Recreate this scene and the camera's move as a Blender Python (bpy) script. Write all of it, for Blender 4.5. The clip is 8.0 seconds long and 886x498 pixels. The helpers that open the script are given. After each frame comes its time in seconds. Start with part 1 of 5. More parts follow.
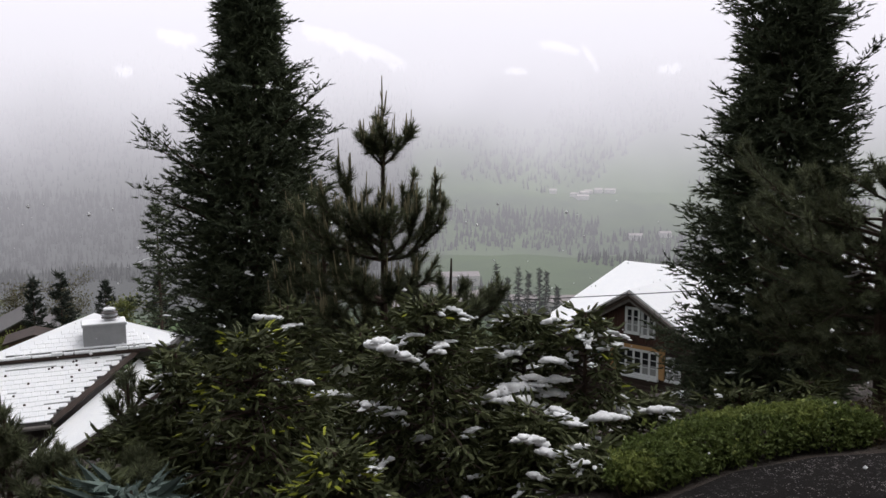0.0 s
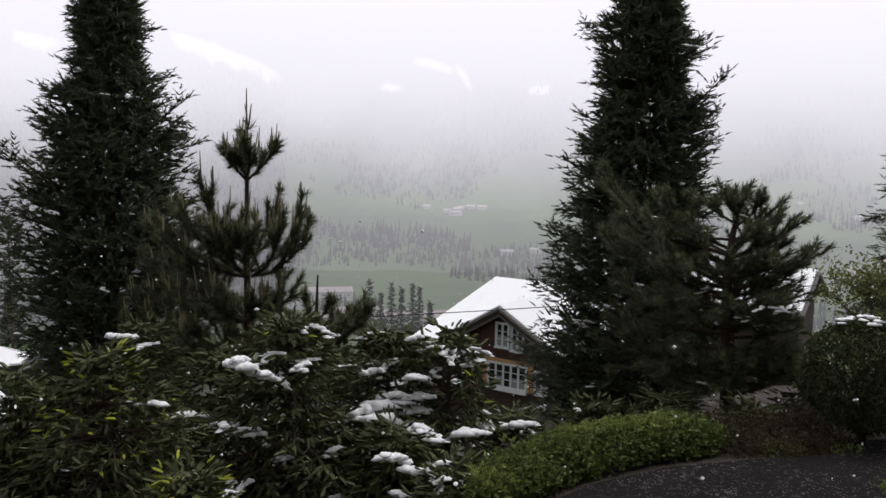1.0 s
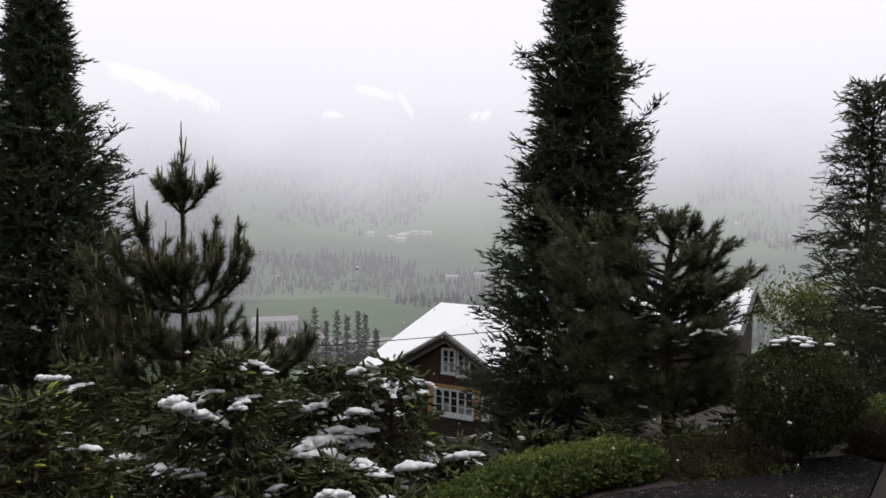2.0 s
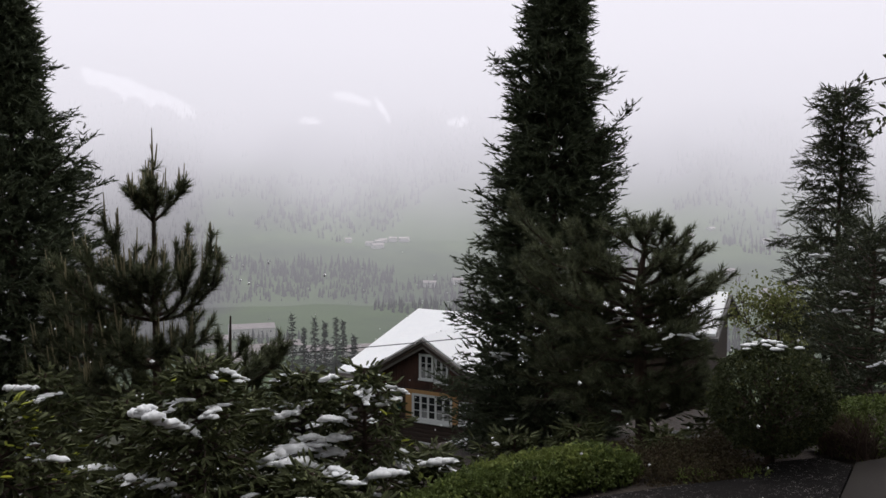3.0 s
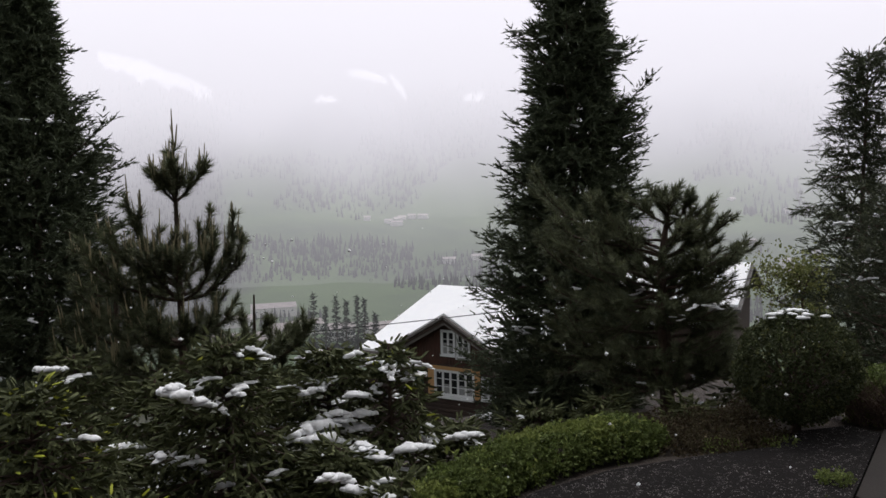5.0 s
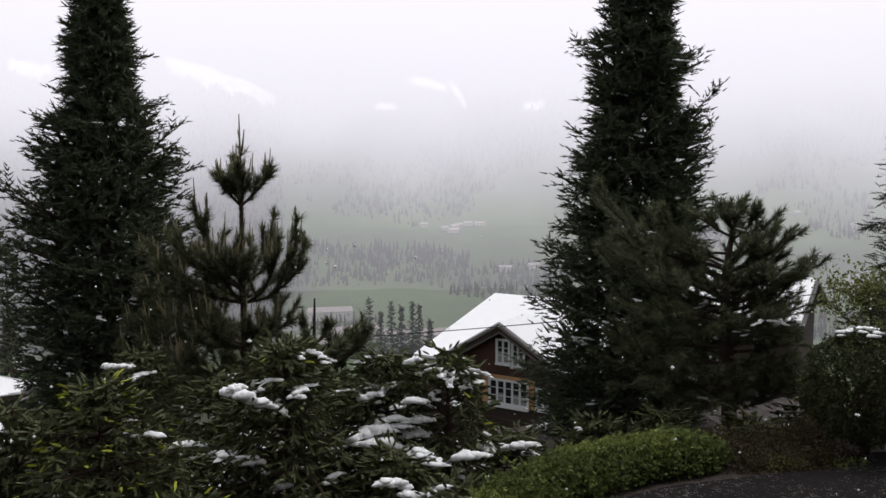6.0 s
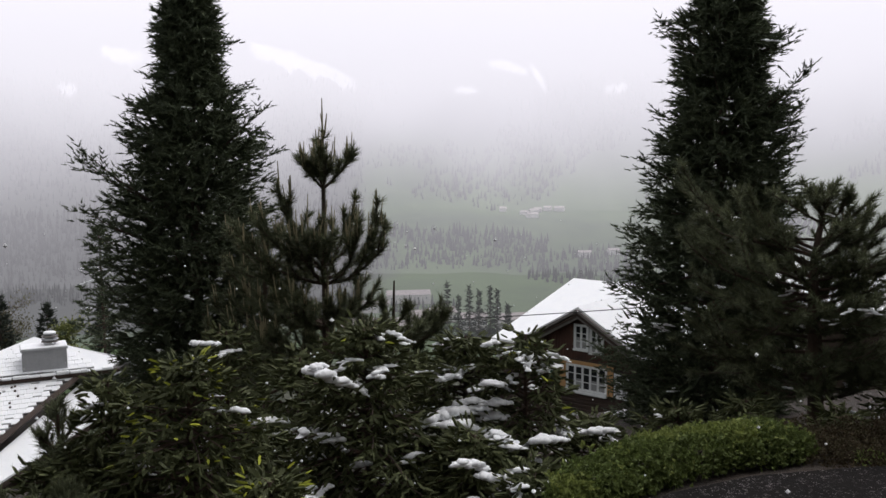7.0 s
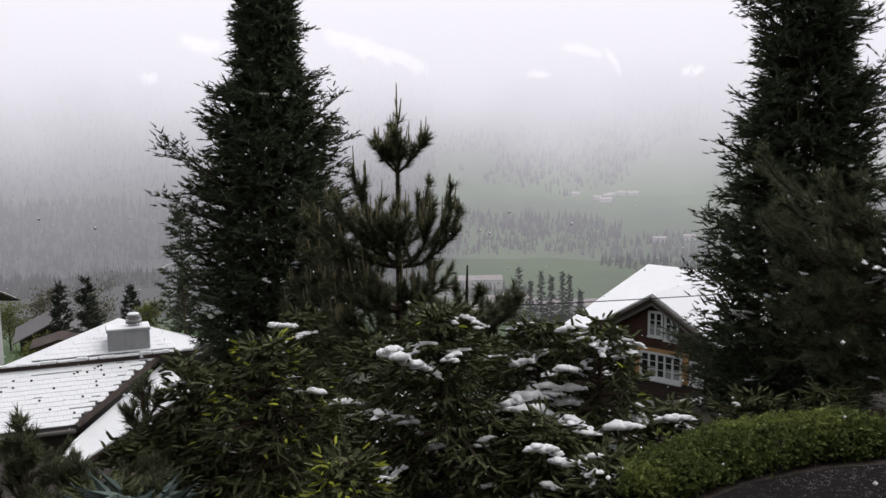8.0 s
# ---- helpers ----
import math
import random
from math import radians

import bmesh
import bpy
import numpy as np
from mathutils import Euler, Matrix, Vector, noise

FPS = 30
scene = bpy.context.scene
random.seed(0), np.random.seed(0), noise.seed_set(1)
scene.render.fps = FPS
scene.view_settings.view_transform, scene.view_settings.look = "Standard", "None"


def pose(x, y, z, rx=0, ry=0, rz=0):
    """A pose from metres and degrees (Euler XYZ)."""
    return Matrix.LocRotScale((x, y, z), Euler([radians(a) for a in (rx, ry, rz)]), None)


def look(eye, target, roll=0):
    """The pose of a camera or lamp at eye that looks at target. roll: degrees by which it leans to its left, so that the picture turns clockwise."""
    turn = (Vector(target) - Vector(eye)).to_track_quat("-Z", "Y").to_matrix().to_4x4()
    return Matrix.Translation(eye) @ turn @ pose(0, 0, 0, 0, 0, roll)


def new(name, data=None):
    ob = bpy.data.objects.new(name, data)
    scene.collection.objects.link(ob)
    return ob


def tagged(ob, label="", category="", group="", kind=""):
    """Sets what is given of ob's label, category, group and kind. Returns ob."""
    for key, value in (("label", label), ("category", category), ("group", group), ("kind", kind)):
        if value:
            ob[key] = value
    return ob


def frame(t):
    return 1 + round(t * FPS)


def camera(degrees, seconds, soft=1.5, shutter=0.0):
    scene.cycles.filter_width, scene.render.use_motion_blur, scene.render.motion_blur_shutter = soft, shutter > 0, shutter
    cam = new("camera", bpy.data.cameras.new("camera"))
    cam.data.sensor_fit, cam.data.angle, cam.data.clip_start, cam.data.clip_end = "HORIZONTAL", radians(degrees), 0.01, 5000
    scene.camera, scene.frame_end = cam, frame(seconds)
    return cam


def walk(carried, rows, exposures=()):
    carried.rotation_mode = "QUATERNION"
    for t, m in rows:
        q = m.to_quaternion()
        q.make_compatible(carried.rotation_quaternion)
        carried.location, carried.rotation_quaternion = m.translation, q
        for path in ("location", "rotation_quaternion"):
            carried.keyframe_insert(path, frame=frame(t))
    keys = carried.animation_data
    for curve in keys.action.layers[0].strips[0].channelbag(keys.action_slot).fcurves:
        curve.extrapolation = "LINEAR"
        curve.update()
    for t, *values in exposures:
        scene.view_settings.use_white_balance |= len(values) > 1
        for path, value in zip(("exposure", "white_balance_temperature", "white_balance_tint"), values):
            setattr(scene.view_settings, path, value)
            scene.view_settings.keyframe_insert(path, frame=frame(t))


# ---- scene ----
cam = camera(53.2, 8.0)
walk(cam, [
    (0, look((0.000, -0.010, 1.702), (-0.002, 9.904, 0.396), -0.17)),
    (0.5, look((0.026, -0.001, 1.703), (0.726, 9.901, 0.495), 0.43)),
    (1, look((0.057, 0.000, 1.711), (1.475, 9.835, 0.589), 1.17)),
    (1.5, look((0.072, 0.011, 1.719), (1.899, 9.790, 0.706), 1.06)),
    (2, look((0.090, 0.010, 1.742), (2.123, 9.767, 0.919), 0.32)),
    (2.2, look((0.100, 0.011, 1.751), (2.363, 9.727, 1.055), 0.58)),
    (3.3, look((0.124, 0.007, 1.742), (2.434, 9.700, 0.900), -0.07)),
    (3.5, look((0.124, 0.007, 1.742), (2.499, 9.675, 0.793), -0.32)),
    (4, look((0.131, 0.014, 1.742), (2.521, 9.672, 0.740), -0.79)),
    (4.5, look((0.123, 0.016, 1.733), (2.382, 9.702, 0.688), -1.21)),
    (6, look((0.077, 0.020, 1.736), (1.514, 9.873, 0.808), -0.23)),
    (6.5, look((0.070, 0.017, 1.729), (1.074, 9.922, 0.795), -0.19)),
    (7, look((0.071, 0.006, 1.732), (0.625, 9.930, 0.629), -0.21)),
    (7.5, look((0.067, 0.008, 1.733), (0.185, 9.935, 0.533), -0.57)),
    (8, look((0.058, 0.005, 1.726), (-0.200, 9.921, 0.463), -0.57)),
], exposures=[(0, 0.22), (2.0, 0.21), (3.3, 0.02), (4.0, 0.08), (4.5, 0.12), (6.0, 0.2), (8, 0.18)])

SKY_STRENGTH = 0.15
# glowing sheets that stand in for haze and cloud: radius, foot, top of the fade, thinnest and thickest cover, tone,
# raggedness
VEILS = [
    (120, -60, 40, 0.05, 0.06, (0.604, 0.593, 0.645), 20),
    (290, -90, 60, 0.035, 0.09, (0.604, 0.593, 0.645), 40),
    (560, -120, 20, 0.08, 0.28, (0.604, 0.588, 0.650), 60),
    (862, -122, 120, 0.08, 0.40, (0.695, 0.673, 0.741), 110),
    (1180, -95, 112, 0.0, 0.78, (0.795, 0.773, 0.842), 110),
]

# ---------------------------------------------------------------- world and light
world = bpy.data.worlds.new("overcast_sky")
scene.world = world
world.use_nodes = True
wn, wl = world.node_tree.nodes, world.node_tree.links
sky = wn.new("ShaderNodeTexSky")
sky.sky_type = "NISHITA"
sky.sun_disc = False
sky.sun_elevation, sky.sun_rotation = radians(55), radians(35)
sky.air_density, sky.dust_density, sky.ozone_density = 1.0, 6.0, 1.0
grey = wn.new("ShaderNodeHueSaturation")
grey.inputs["Saturation"].default_value = 0.10
wl.new(sky.outputs[0], grey.inputs["Color"])
wl.new(grey.outputs[0], wn["Background"].inputs["Color"])
wn["Background"].inputs["Strength"].default_value = SKY_STRENGTH

sun = new("sun", bpy.data.lights.new("sun", "SUN"))
sun.data.energy, sun.data.angle, sun.data.color = 1.5, radians(45), (1.0, 0.97, 0.95)
sun.matrix_world = look((0, 0, 60), (-0.35 * 60, -0.55 * 60, 0))

# ---------------------------------------------------------------- materials


class Nodes:
    """A small wrapper that builds one node material."""

    def __init__(self, name):
        self.mat = bpy.data.materials.new(name)
        self.mat.use_nodes = True
        self.tree = self.mat.node_tree
        self.bsdf = self.tree.nodes["Principled BSDF"]
        self.pos = self.add("ShaderNodeNewGeometry")

    def add(self, kind, **values):
        n = self.tree.nodes.new(kind)
        for k, v in values.items():
            n.inputs[k].default_value = v
        return n

    def link(self, a, b):
        self.tree.links.new(a, b)

    def noise(self, scale, detail=4.0, rough=0.6):
        n = self.add("ShaderNodeTexNoise", Scale=scale, Detail=detail, Roughness=rough)
        self.link(self.pos.outputs["Position"], n.inputs["Vector"])
        return n.outputs["Fac"]

    def ramp(self, fac, lo, hi):
        n = self.add("ShaderNodeMapRange")
        n.inputs["From Min"].default_value, n.inputs["From Max"].default_value = lo, hi
        self.link(fac, n.inputs["Value"])
        return n.outputs["Result"]

    def mix(self, fac, a, b):
        n = self.tree.nodes.new("ShaderNodeMix")
        n.data_type = "RGBA"
        for key, v in ((0, fac), (6, a), (7, b)):
            if hasattr(v, "is_linked"):
                self.link(v, n.inputs[key])
            else:
                n.inputs[key].default_value = v if key == 0 else (*v, 1)
        return n.outputs[2]

    def math(self, op, a, b=0.0):
        n = self.tree.nodes.new("ShaderNodeMath")
        n.operation = op
        for key, v in ((0, a), (1, b)):
            if hasattr(v, "is_linked"):
                self.link(v, n.inputs[key])
            else:
                n.inputs[key].default_value = v
        return n.outputs[0]

    def finish(self, colour, rough=0.7, bump=None, strength=0.3, distance=0.01, metal=0.0, spec=0.4):
        self.link(colour, self.bsdf.inputs["Base Color"])
        self.bsdf.inputs["Roughness"].default_value = rough
        self.bsdf.inputs["Metallic"].default_value = metal
        self.bsdf.inputs["Specular IOR Level"].default_value = spec
        if bump is not None:
            b = self.add("ShaderNodeBump", Strength=strength, Distance=distance)
            self.link(bump, b.inputs["Height"])
            self.link(b.outputs[0], self.bsdf.inputs["Normal"])
        return self.mat


def surface(name, a, b, big=2.0, fine=40.0, rough=0.7, strength=0.3, distance=0.01, metal=0.0, spec=0.4, worn=None):
    """Two tones in large patches, broken by fine grain, with an optional third tone in worn spots."""
    n = Nodes(name)
    c = n.mix(n.ramp(n.noise(big), 0.35, 0.65), a, b)
    dark = tuple(v * 0.6 for v in a)
    c = n.mix(n.math("MULTIPLY", n.ramp(n.noise(fine), 0.45, 0.75), 0.6), c, dark)
    if worn:
        c = n.mix(n.ramp(n.noise(big * 3.1), 0.62, 0.7), c, worn)
    return n.finish(c, rough, n.noise(fine), strength, distance, metal, spec)


def leafy(name, a, b, fresh, rough=0.6, spec=0.15):
    """Foliage: tone varies leaf by leaf and clump by clump; young growth carries the fresh tone."""
    n = Nodes(name)
    c = n.mix(n.ramp(n.noise(2.2), 0.3, 0.7), a, b)
    c = n.mix(n.math("MULTIPLY", n.pos.outputs["Random Per Island"], 0.5), c, tuple(v * 0.45 for v in a))
    c = n.mix(n.math("MULTIPLY", n.ramp(n.pos.outputs["Random Per Island"], 0.30, 0.0), 0.75), c, tuple(v * 1.75 for v in b))
    at = n.tree.nodes.new("ShaderNodeAttribute")
    at.attribute_name = "fresh"
    c = n.mix(at.outputs["Fac"], c, fresh)
    n.finish(c, rough, spec=spec)
    thin = n.tree.nodes.new("ShaderNodeBsdfTranslucent")
    n.link(c, thin.inputs["Color"])
    both = n.add("ShaderNodeMixShader", Fac=0.30)
    n.link(n.bsdf.outputs[0], both.inputs[1])
    n.link(thin.outputs[0], both.inputs[2])
    n.link(both.outputs[0], n.tree.nodes["Material Output"].inputs["Surface"])
    return n.mat


M_SPRUCE = leafy("spruce_needles", (0.100, 0.114, 0.054), (0.124, 0.138, 0.062), (0.50, 0.54, 0.07))
M_FIR = leafy("fir_needles", (0.096, 0.118, 0.074), (0.116, 0.138, 0.080), (0.15, 0.18, 0.08))
M_BLUE = leafy("blue_fir_needles", (0.10, 0.14, 0.13), (0.12, 0.16, 0.14), (0.2, 0.25, 0.2))
M_PINE = leafy("pine_needles", (0.112, 0.126, 0.074), (0.138, 0.152, 0.084), (0.15, 0.15, 0.07))
M_CYPRESS = leafy("cypress_sprays", (0.060, 0.070, 0.044), (0.075, 0.085, 0.048), (0.09, 0.11, 0.05))
M_HEDGE = leafy("hedge_leaves", (0.104, 0.138, 0.040), (0.132, 0.170, 0.052), (0.27, 0.31, 0.09))
M_BOX = leafy("box_leaves", (0.060, 0.072, 0.034), (0.078, 0.092, 0.040), (0.17, 0.17, 0.06))
M_BIRCH = leafy("spring_leaves", (0.15, 0.18, 0.065), (0.19, 0.21, 0.08), (0.28, 0.28, 0.09))
M_FARTREE = leafy("far_conifer", (0.052, 0.062, 0.050), (0.066, 0.075, 0.058), (0.1, 0.1, 0.05))
M_BARE = leafy("bare_twigs", (0.12, 0.10, 0.07), (0.14, 0.125, 0.08), (0.2, 0.2, 0.1), rough=0.8)
M_DRY = leafy("dry_twigs", (0.15, 0.11, 0.09), (0.20, 0.15, 0.12), (0.25, 0.2, 0.15), rough=0.8)
M_HEATHER = leafy("heather", (0.060, 0.042, 0.030), (0.075, 0.055, 0.034), (0.09, 0.10, 0.04), rough=0.8)
M_BARK = surface("bark", (0.075, 0.055, 0.045), (0.13, 0.085, 0.065), 9, 90, 0.9, 0.7)
M_CANDLE = surface("pine_candle", (0.30, 0.27, 0.16), (0.36, 0.31, 0.18), 20, 160, 0.6)
M_SNOW = surface("snow", (0.93, 0.935, 0.95), (0.89, 0.90, 0.93), 3, 60, 0.55, 0.25, spec=0.3)
M_SOIL = surface("soil", (0.030, 0.023, 0.018), (0.048, 0.035, 0.027), 3, 50, 0.95, 0.8, 0.03)
M_SLATE = surface("roof_slate", (0.10, 0.095, 0.095), (0.15, 0.14, 0.14), 5, 60, 0.7)
M_TIMBER = surface("dark_timber", (0.040, 0.026, 0.021), (0.062, 0.038, 0.029), 1.5, 30, 0.75)
M_REDTIMBER = surface("red_brown_boards", (0.085, 0.034, 0.022), (0.042, 0.021, 0.016), 1.1, 24, 0.7)
M_NEWWOOD = surface("new_larch_wood", (0.52, 0.30, 0.13), (0.44, 0.25, 0.11), 3, 40, 0.6)
M_WHITE = surface("white_window_paint", (0.78, 0.79, 0.80), (0.72, 0.73, 0.75), 4, 50, 0.45, 0.1)
M_PLASTER = surface("white_plaster", (0.70, 0.70, 0.70), (0.62, 0.62, 0.62), 1, 30, 0.9)
M_GREENPAINT = surface("green_shutter_paint", (0.03, 0.12, 0.10), (0.04, 0.15, 0.12), 4, 40, 0.5)
M_FASCIA = surface("grey_fascia_board", (0.16, 0.14, 0.13), (0.22, 0.20, 0.19), 3, 40, 0.7)
M_SHEET = surface("zinc_sheet", (0.42, 0.42, 0.44), (0.50, 0.50, 0.52), 2, 60, 0.5, 0.05, metal=0.25)
M_STEEL = surface("steel_cowl", (0.55, 0.55, 0.57), (0.45, 0.45, 0.47), 6, 60, 0.4, 0.05, metal=0.7)
M_CURTAIN = surface("net_curtain", (0.34, 0.34, 0.34), (0.26, 0.26, 0.27), 12, 90, 0.9)
M_REDHUT = surface("red_brown_hut_wall", (0.17, 0.07, 0.045), (0.12, 0.05, 0.035), 2, 30, 0.8)
M_CONCRETE = surface("wet_concrete", (0.036, 0.031, 0.028), (0.026, 0.023, 0.021), 1.7, 70, 0.8, 0.2, spec=0.1)
M_FARWALL = surface("pale_wall", (0.66, 0.64, 0.62), (0.55, 0.54, 0.52), 0.2, 3, 0.9)
M_FARROOF = surface("grey_roof", (0.30, 0.27, 0.26), (0.38, 0.34, 0.33), 0.2, 3, 0.8)
M_RUBBER = surface("black_cable", (0.02, 0.02, 0.02), (0.03, 0.03, 0.03), 2, 30, 0.6)


def glass_dark():
    n = Nodes("window_glass")
    c = n.mix(n.noise(1.3), (0.012, 0.013, 0.015), (0.03, 0.03, 0.033))
    return n.finish(c, 0.06, spec=0.6)


def asphalt():
    """Worn dark asphalt: pale stone chips in black binder, damp patches and scattered hail grains."""
    n = Nodes("chipped_asphalt")
    c = n.mix(n.ramp(n.noise(1.1), 0.35, 0.65), (0.010, 0.0092, 0.0090), (0.016, 0.0142, 0.0138))
    v = n.add("ShaderNodeTexVoronoi", Scale=95.0)
    n.link(n.pos.outputs["Position"], v.inputs["Vector"])
    pick = n.ramp(n.noise(33.0, 2.0), 0.50, 0.60)
    chip = n.math("MULTIPLY", n.ramp(v.outputs["Distance"], 0.42, 0.25), pick)
    patch = n.ramp(n.noise(2.4), 0.35, 0.6)
    c = n.mix(n.math("MULTIPLY", chip, patch), c, (0.23, 0.215, 0.21))
    return n.finish(c, 0.95, n.noise(80.0), 0.8, 0.006, spec=0.04)


def meadow():
    """Grass with mown stripes of paler green, brown under the trees, rock and old snow high on the slope."""
    n = Nodes("meadow_ground")
    big = n.ramp(n.noise(0.006, 5.0), 0.38, 0.62)
    c = n.mix(big, (0.072, 0.120, 0.040), (0.040, 0.070, 0.030))
    c = n.mix(n.math("MULTIPLY", n.ramp(n.noise(0.05), 0.4, 0.7), 0.5), c, (0.085, 0.12, 0.055))
    sep = n.tree.nodes.new("ShaderNodeSeparateXYZ")
    n.link(n.pos.outputs["Position"], sep.inputs[0])
    high = n.ramp(n.math("ADD", sep.outputs[2], n.math("MULTIPLY", n.noise(0.004), 120.0)), 20.0, 110.0)
    c = n.mix(high, c, (0.05, 0.055, 0.055))
    west = n.math("MULTIPLY", n.ramp(n.math("ADD", sep.outputs[0], n.math("MULTIPLY", n.noise(0.006), 160.0)), 70.0, 20.0), n.ramp(sep.outputs[1], 300.0, 420.0))
    c = n.mix(west, c, (0.040, 0.046, 0.040))
    bank = n.math("MULTIPLY", n.ramp(n.math("ADD", sep.outputs[0], n.math("MULTIPLY", n.noise(0.1), 6.0)), -18.0, -11.0), n.ramp(sep.outputs[1], 210.0, 120.0))
    c = n.mix(bank, c, (0.045, 0.048, 0.032))
    return n.finish(c, 0.9, n.noise(3.0), 0.5, 0.1, spec=0.2)


M_GLASS, M_ASPHALT, M_MEADOW = glass_dark(), asphalt(), meadow()


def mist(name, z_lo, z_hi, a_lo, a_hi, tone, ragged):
    """Haze as a self-lit sheet of cloud: thin at its foot, thicker and brighter upwards, with ragged billows."""
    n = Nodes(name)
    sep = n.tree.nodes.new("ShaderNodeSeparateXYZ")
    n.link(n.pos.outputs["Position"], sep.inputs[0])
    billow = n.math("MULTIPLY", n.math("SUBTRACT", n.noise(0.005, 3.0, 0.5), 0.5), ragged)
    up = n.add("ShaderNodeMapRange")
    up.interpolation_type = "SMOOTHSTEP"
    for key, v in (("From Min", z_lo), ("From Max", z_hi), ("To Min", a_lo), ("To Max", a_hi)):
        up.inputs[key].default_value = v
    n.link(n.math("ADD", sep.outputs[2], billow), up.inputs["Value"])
    # the haze is emission, its colour painted brighter with height
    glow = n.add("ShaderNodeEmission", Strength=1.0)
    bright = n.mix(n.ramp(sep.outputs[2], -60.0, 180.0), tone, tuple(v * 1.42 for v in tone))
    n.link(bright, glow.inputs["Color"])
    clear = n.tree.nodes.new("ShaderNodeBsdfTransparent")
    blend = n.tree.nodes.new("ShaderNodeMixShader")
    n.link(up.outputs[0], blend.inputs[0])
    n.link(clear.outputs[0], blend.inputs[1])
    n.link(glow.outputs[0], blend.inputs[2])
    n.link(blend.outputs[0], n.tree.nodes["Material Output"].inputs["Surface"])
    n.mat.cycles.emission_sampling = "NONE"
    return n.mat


# ---------------------------------------------------------------- mesh helpers


def empty(name, at, label, category, group="", turn=0.0):
    ob = new(name)
    ob.matrix_basis = pose(*at, 0, 0, turn)
    return tagged(ob, label, category, group)


def attach(ob, parent, label=""):
    ob.parent = parent
    if label:
        ob["label"] = label
    return ob


def part(name, bm, material, parent=None, label=""):
    """Link a bmesh as one mesh object, in the space of its parent."""
    me = bpy.data.meshes.new(name)
    bm.to_mesh(me)
    bm.free()
    for m in material if isinstance(material, (list, tuple)) else (material,):
        me.materials.append(m)
    ob = new(name, me)
    return attach(ob, parent, label) if parent else ob


def soup(name, tris, material, parent=None, fresh=None, label="", smooth=False):
    """One mesh from loose triangles: an array of n x 3 points."""
    tris = np.asarray(tris, np.float32).reshape(-1, 3)
    n = len(tris) // 3
    me = bpy.data.meshes.new(name)
    me.vertices.add(3 * n)
    me.vertices.foreach_set("co", tris.ravel())
    me.loops.add(3 * n)
    me.loops.foreach_set("vertex_index", np.arange(3 * n, dtype=np.int32))
    me.polygons.add(n)
    me.polygons.foreach_set("loop_start", np.arange(0, 3 * n, 3, dtype=np.int32))
    me.polygons.foreach_set("loop_total", np.full(n, 3, np.int32))
    if fresh is not None:
        a = me.attributes.new("fresh", "FLOAT", "POINT")
        a.data.foreach_set("value", np.asarray(fresh, np.float32))
    me.update(calc_edges=True)
    me.materials.append(material)
    ob = new(name, me)
    return attach(ob, parent, label) if parent else ob


def box(bm, x0, x1, y0, y1, z0, z1, bevel=0.0, slot=0):
    made = bmesh.ops.create_cube(bm, size=1.0, matrix=Matrix.LocRotScale(((x0 + x1) / 2, (y0 + y1) / 2, (z0 + z1) / 2), None, (x1 - x0, y1 - y0, z1 - z0)))
    if slot:
        for f in {f for v in made["verts"] for f in v.link_faces}:
            f.material_index = slot
    if bevel:
        edges = list({e for v in made["verts"] for e in v.link_edges})
        bmesh.ops.bevel(bm, geom=edges, offset=bevel, segments=1, affect="EDGES", material=slot)
    return bm


def boxed(*args, **kw):
    return box(bmesh.new(), *args, **kw)


def slab(points, thick, bm=None):
    """A plate with the given upper outline and a thickness downwards."""
    bm = bm or bmesh.new()
    top = [bm.verts.new(p) for p in points]
    low = [bm.verts.new((p[0], p[1], p[2] - thick)) for p in points]
    bm.faces.new(top)
    bm.faces.new(low[::-1])
    for i in range(len(points)):
        j = (i + 1) % len(points)
        bm.faces.new((top[j], top[i], low[i], low[j]))
    bmesh.ops.recalc_face_normals(bm, faces=bm.faces)
    return bm


def tube_tris(path, radii, sides=6):
    """A tapered tube along a path, as triangles."""
    path = np.asarray(path, float)
    radii = np.broadcast_to(np.asarray(radii, float), (len(path),))
    d = np.gradient(path, axis=0)
    d /= np.linalg.norm(d, axis=1, keepdims=True) + 1e-9
    ref = np.where(np.abs(d[:, 2:3]) > 0.9, [[1.0, 0, 0]], [[0, 0, 1.0]])
    u = np.cross(d, ref)
    u /= np.linalg.norm(u, axis=1, keepdims=True)
    v = np.cross(d, u)
    a = np.arange(sides) * 2 * np.pi / sides
    ring = path[:, None] + radii[:, None, None] * (np.cos(a)[None, :, None] * u[:, None] + np.sin(a)[None, :, None] * v[:, None])
    p, q = ring[:-1], ring[1:]
    pn, qn = np.roll(p, -1, 1), np.roll(q, -1, 1)
    return np.concatenate([np.stack([p, q, qn], 2).reshape(-1, 3), np.stack([p, qn, pn], 2).reshape(-1, 3)])


def shoot(rng, n, length, needle, width, angle, spread=1.0):
    """A twig tip along +z, clothed in n needles."""
    s = (np.arange(n) + rng.random(n)) / n * length
    phi = rng.random(n) * 2 * np.pi if spread >= 1 else rng.choice([0, np.pi], n) + rng.normal(0, spread, n)
    tilt = np.radians(angle) * (0.75 + 0.5 * rng.random(n)) * (1 - 0.45 * s / length)
    out = np.stack([np.cos(phi), np.sin(phi), np.zeros(n)], 1)
    side = np.stack([-np.sin(phi), np.cos(phi), np.zeros(n)], 1)
    base = np.stack([np.zeros(n), np.zeros(n), s], 1)
    tip = base + needle * (0.75 + 0.5 * rng.random((n, 1))) * (np.sin(tilt)[:, None] * out + np.cos(tilt)[:, None] * [[0, 0, 1.0]])
    w = width / 2
    return np.stack([base + w * side, base - w * side, tip], 1).reshape(-1, 3)


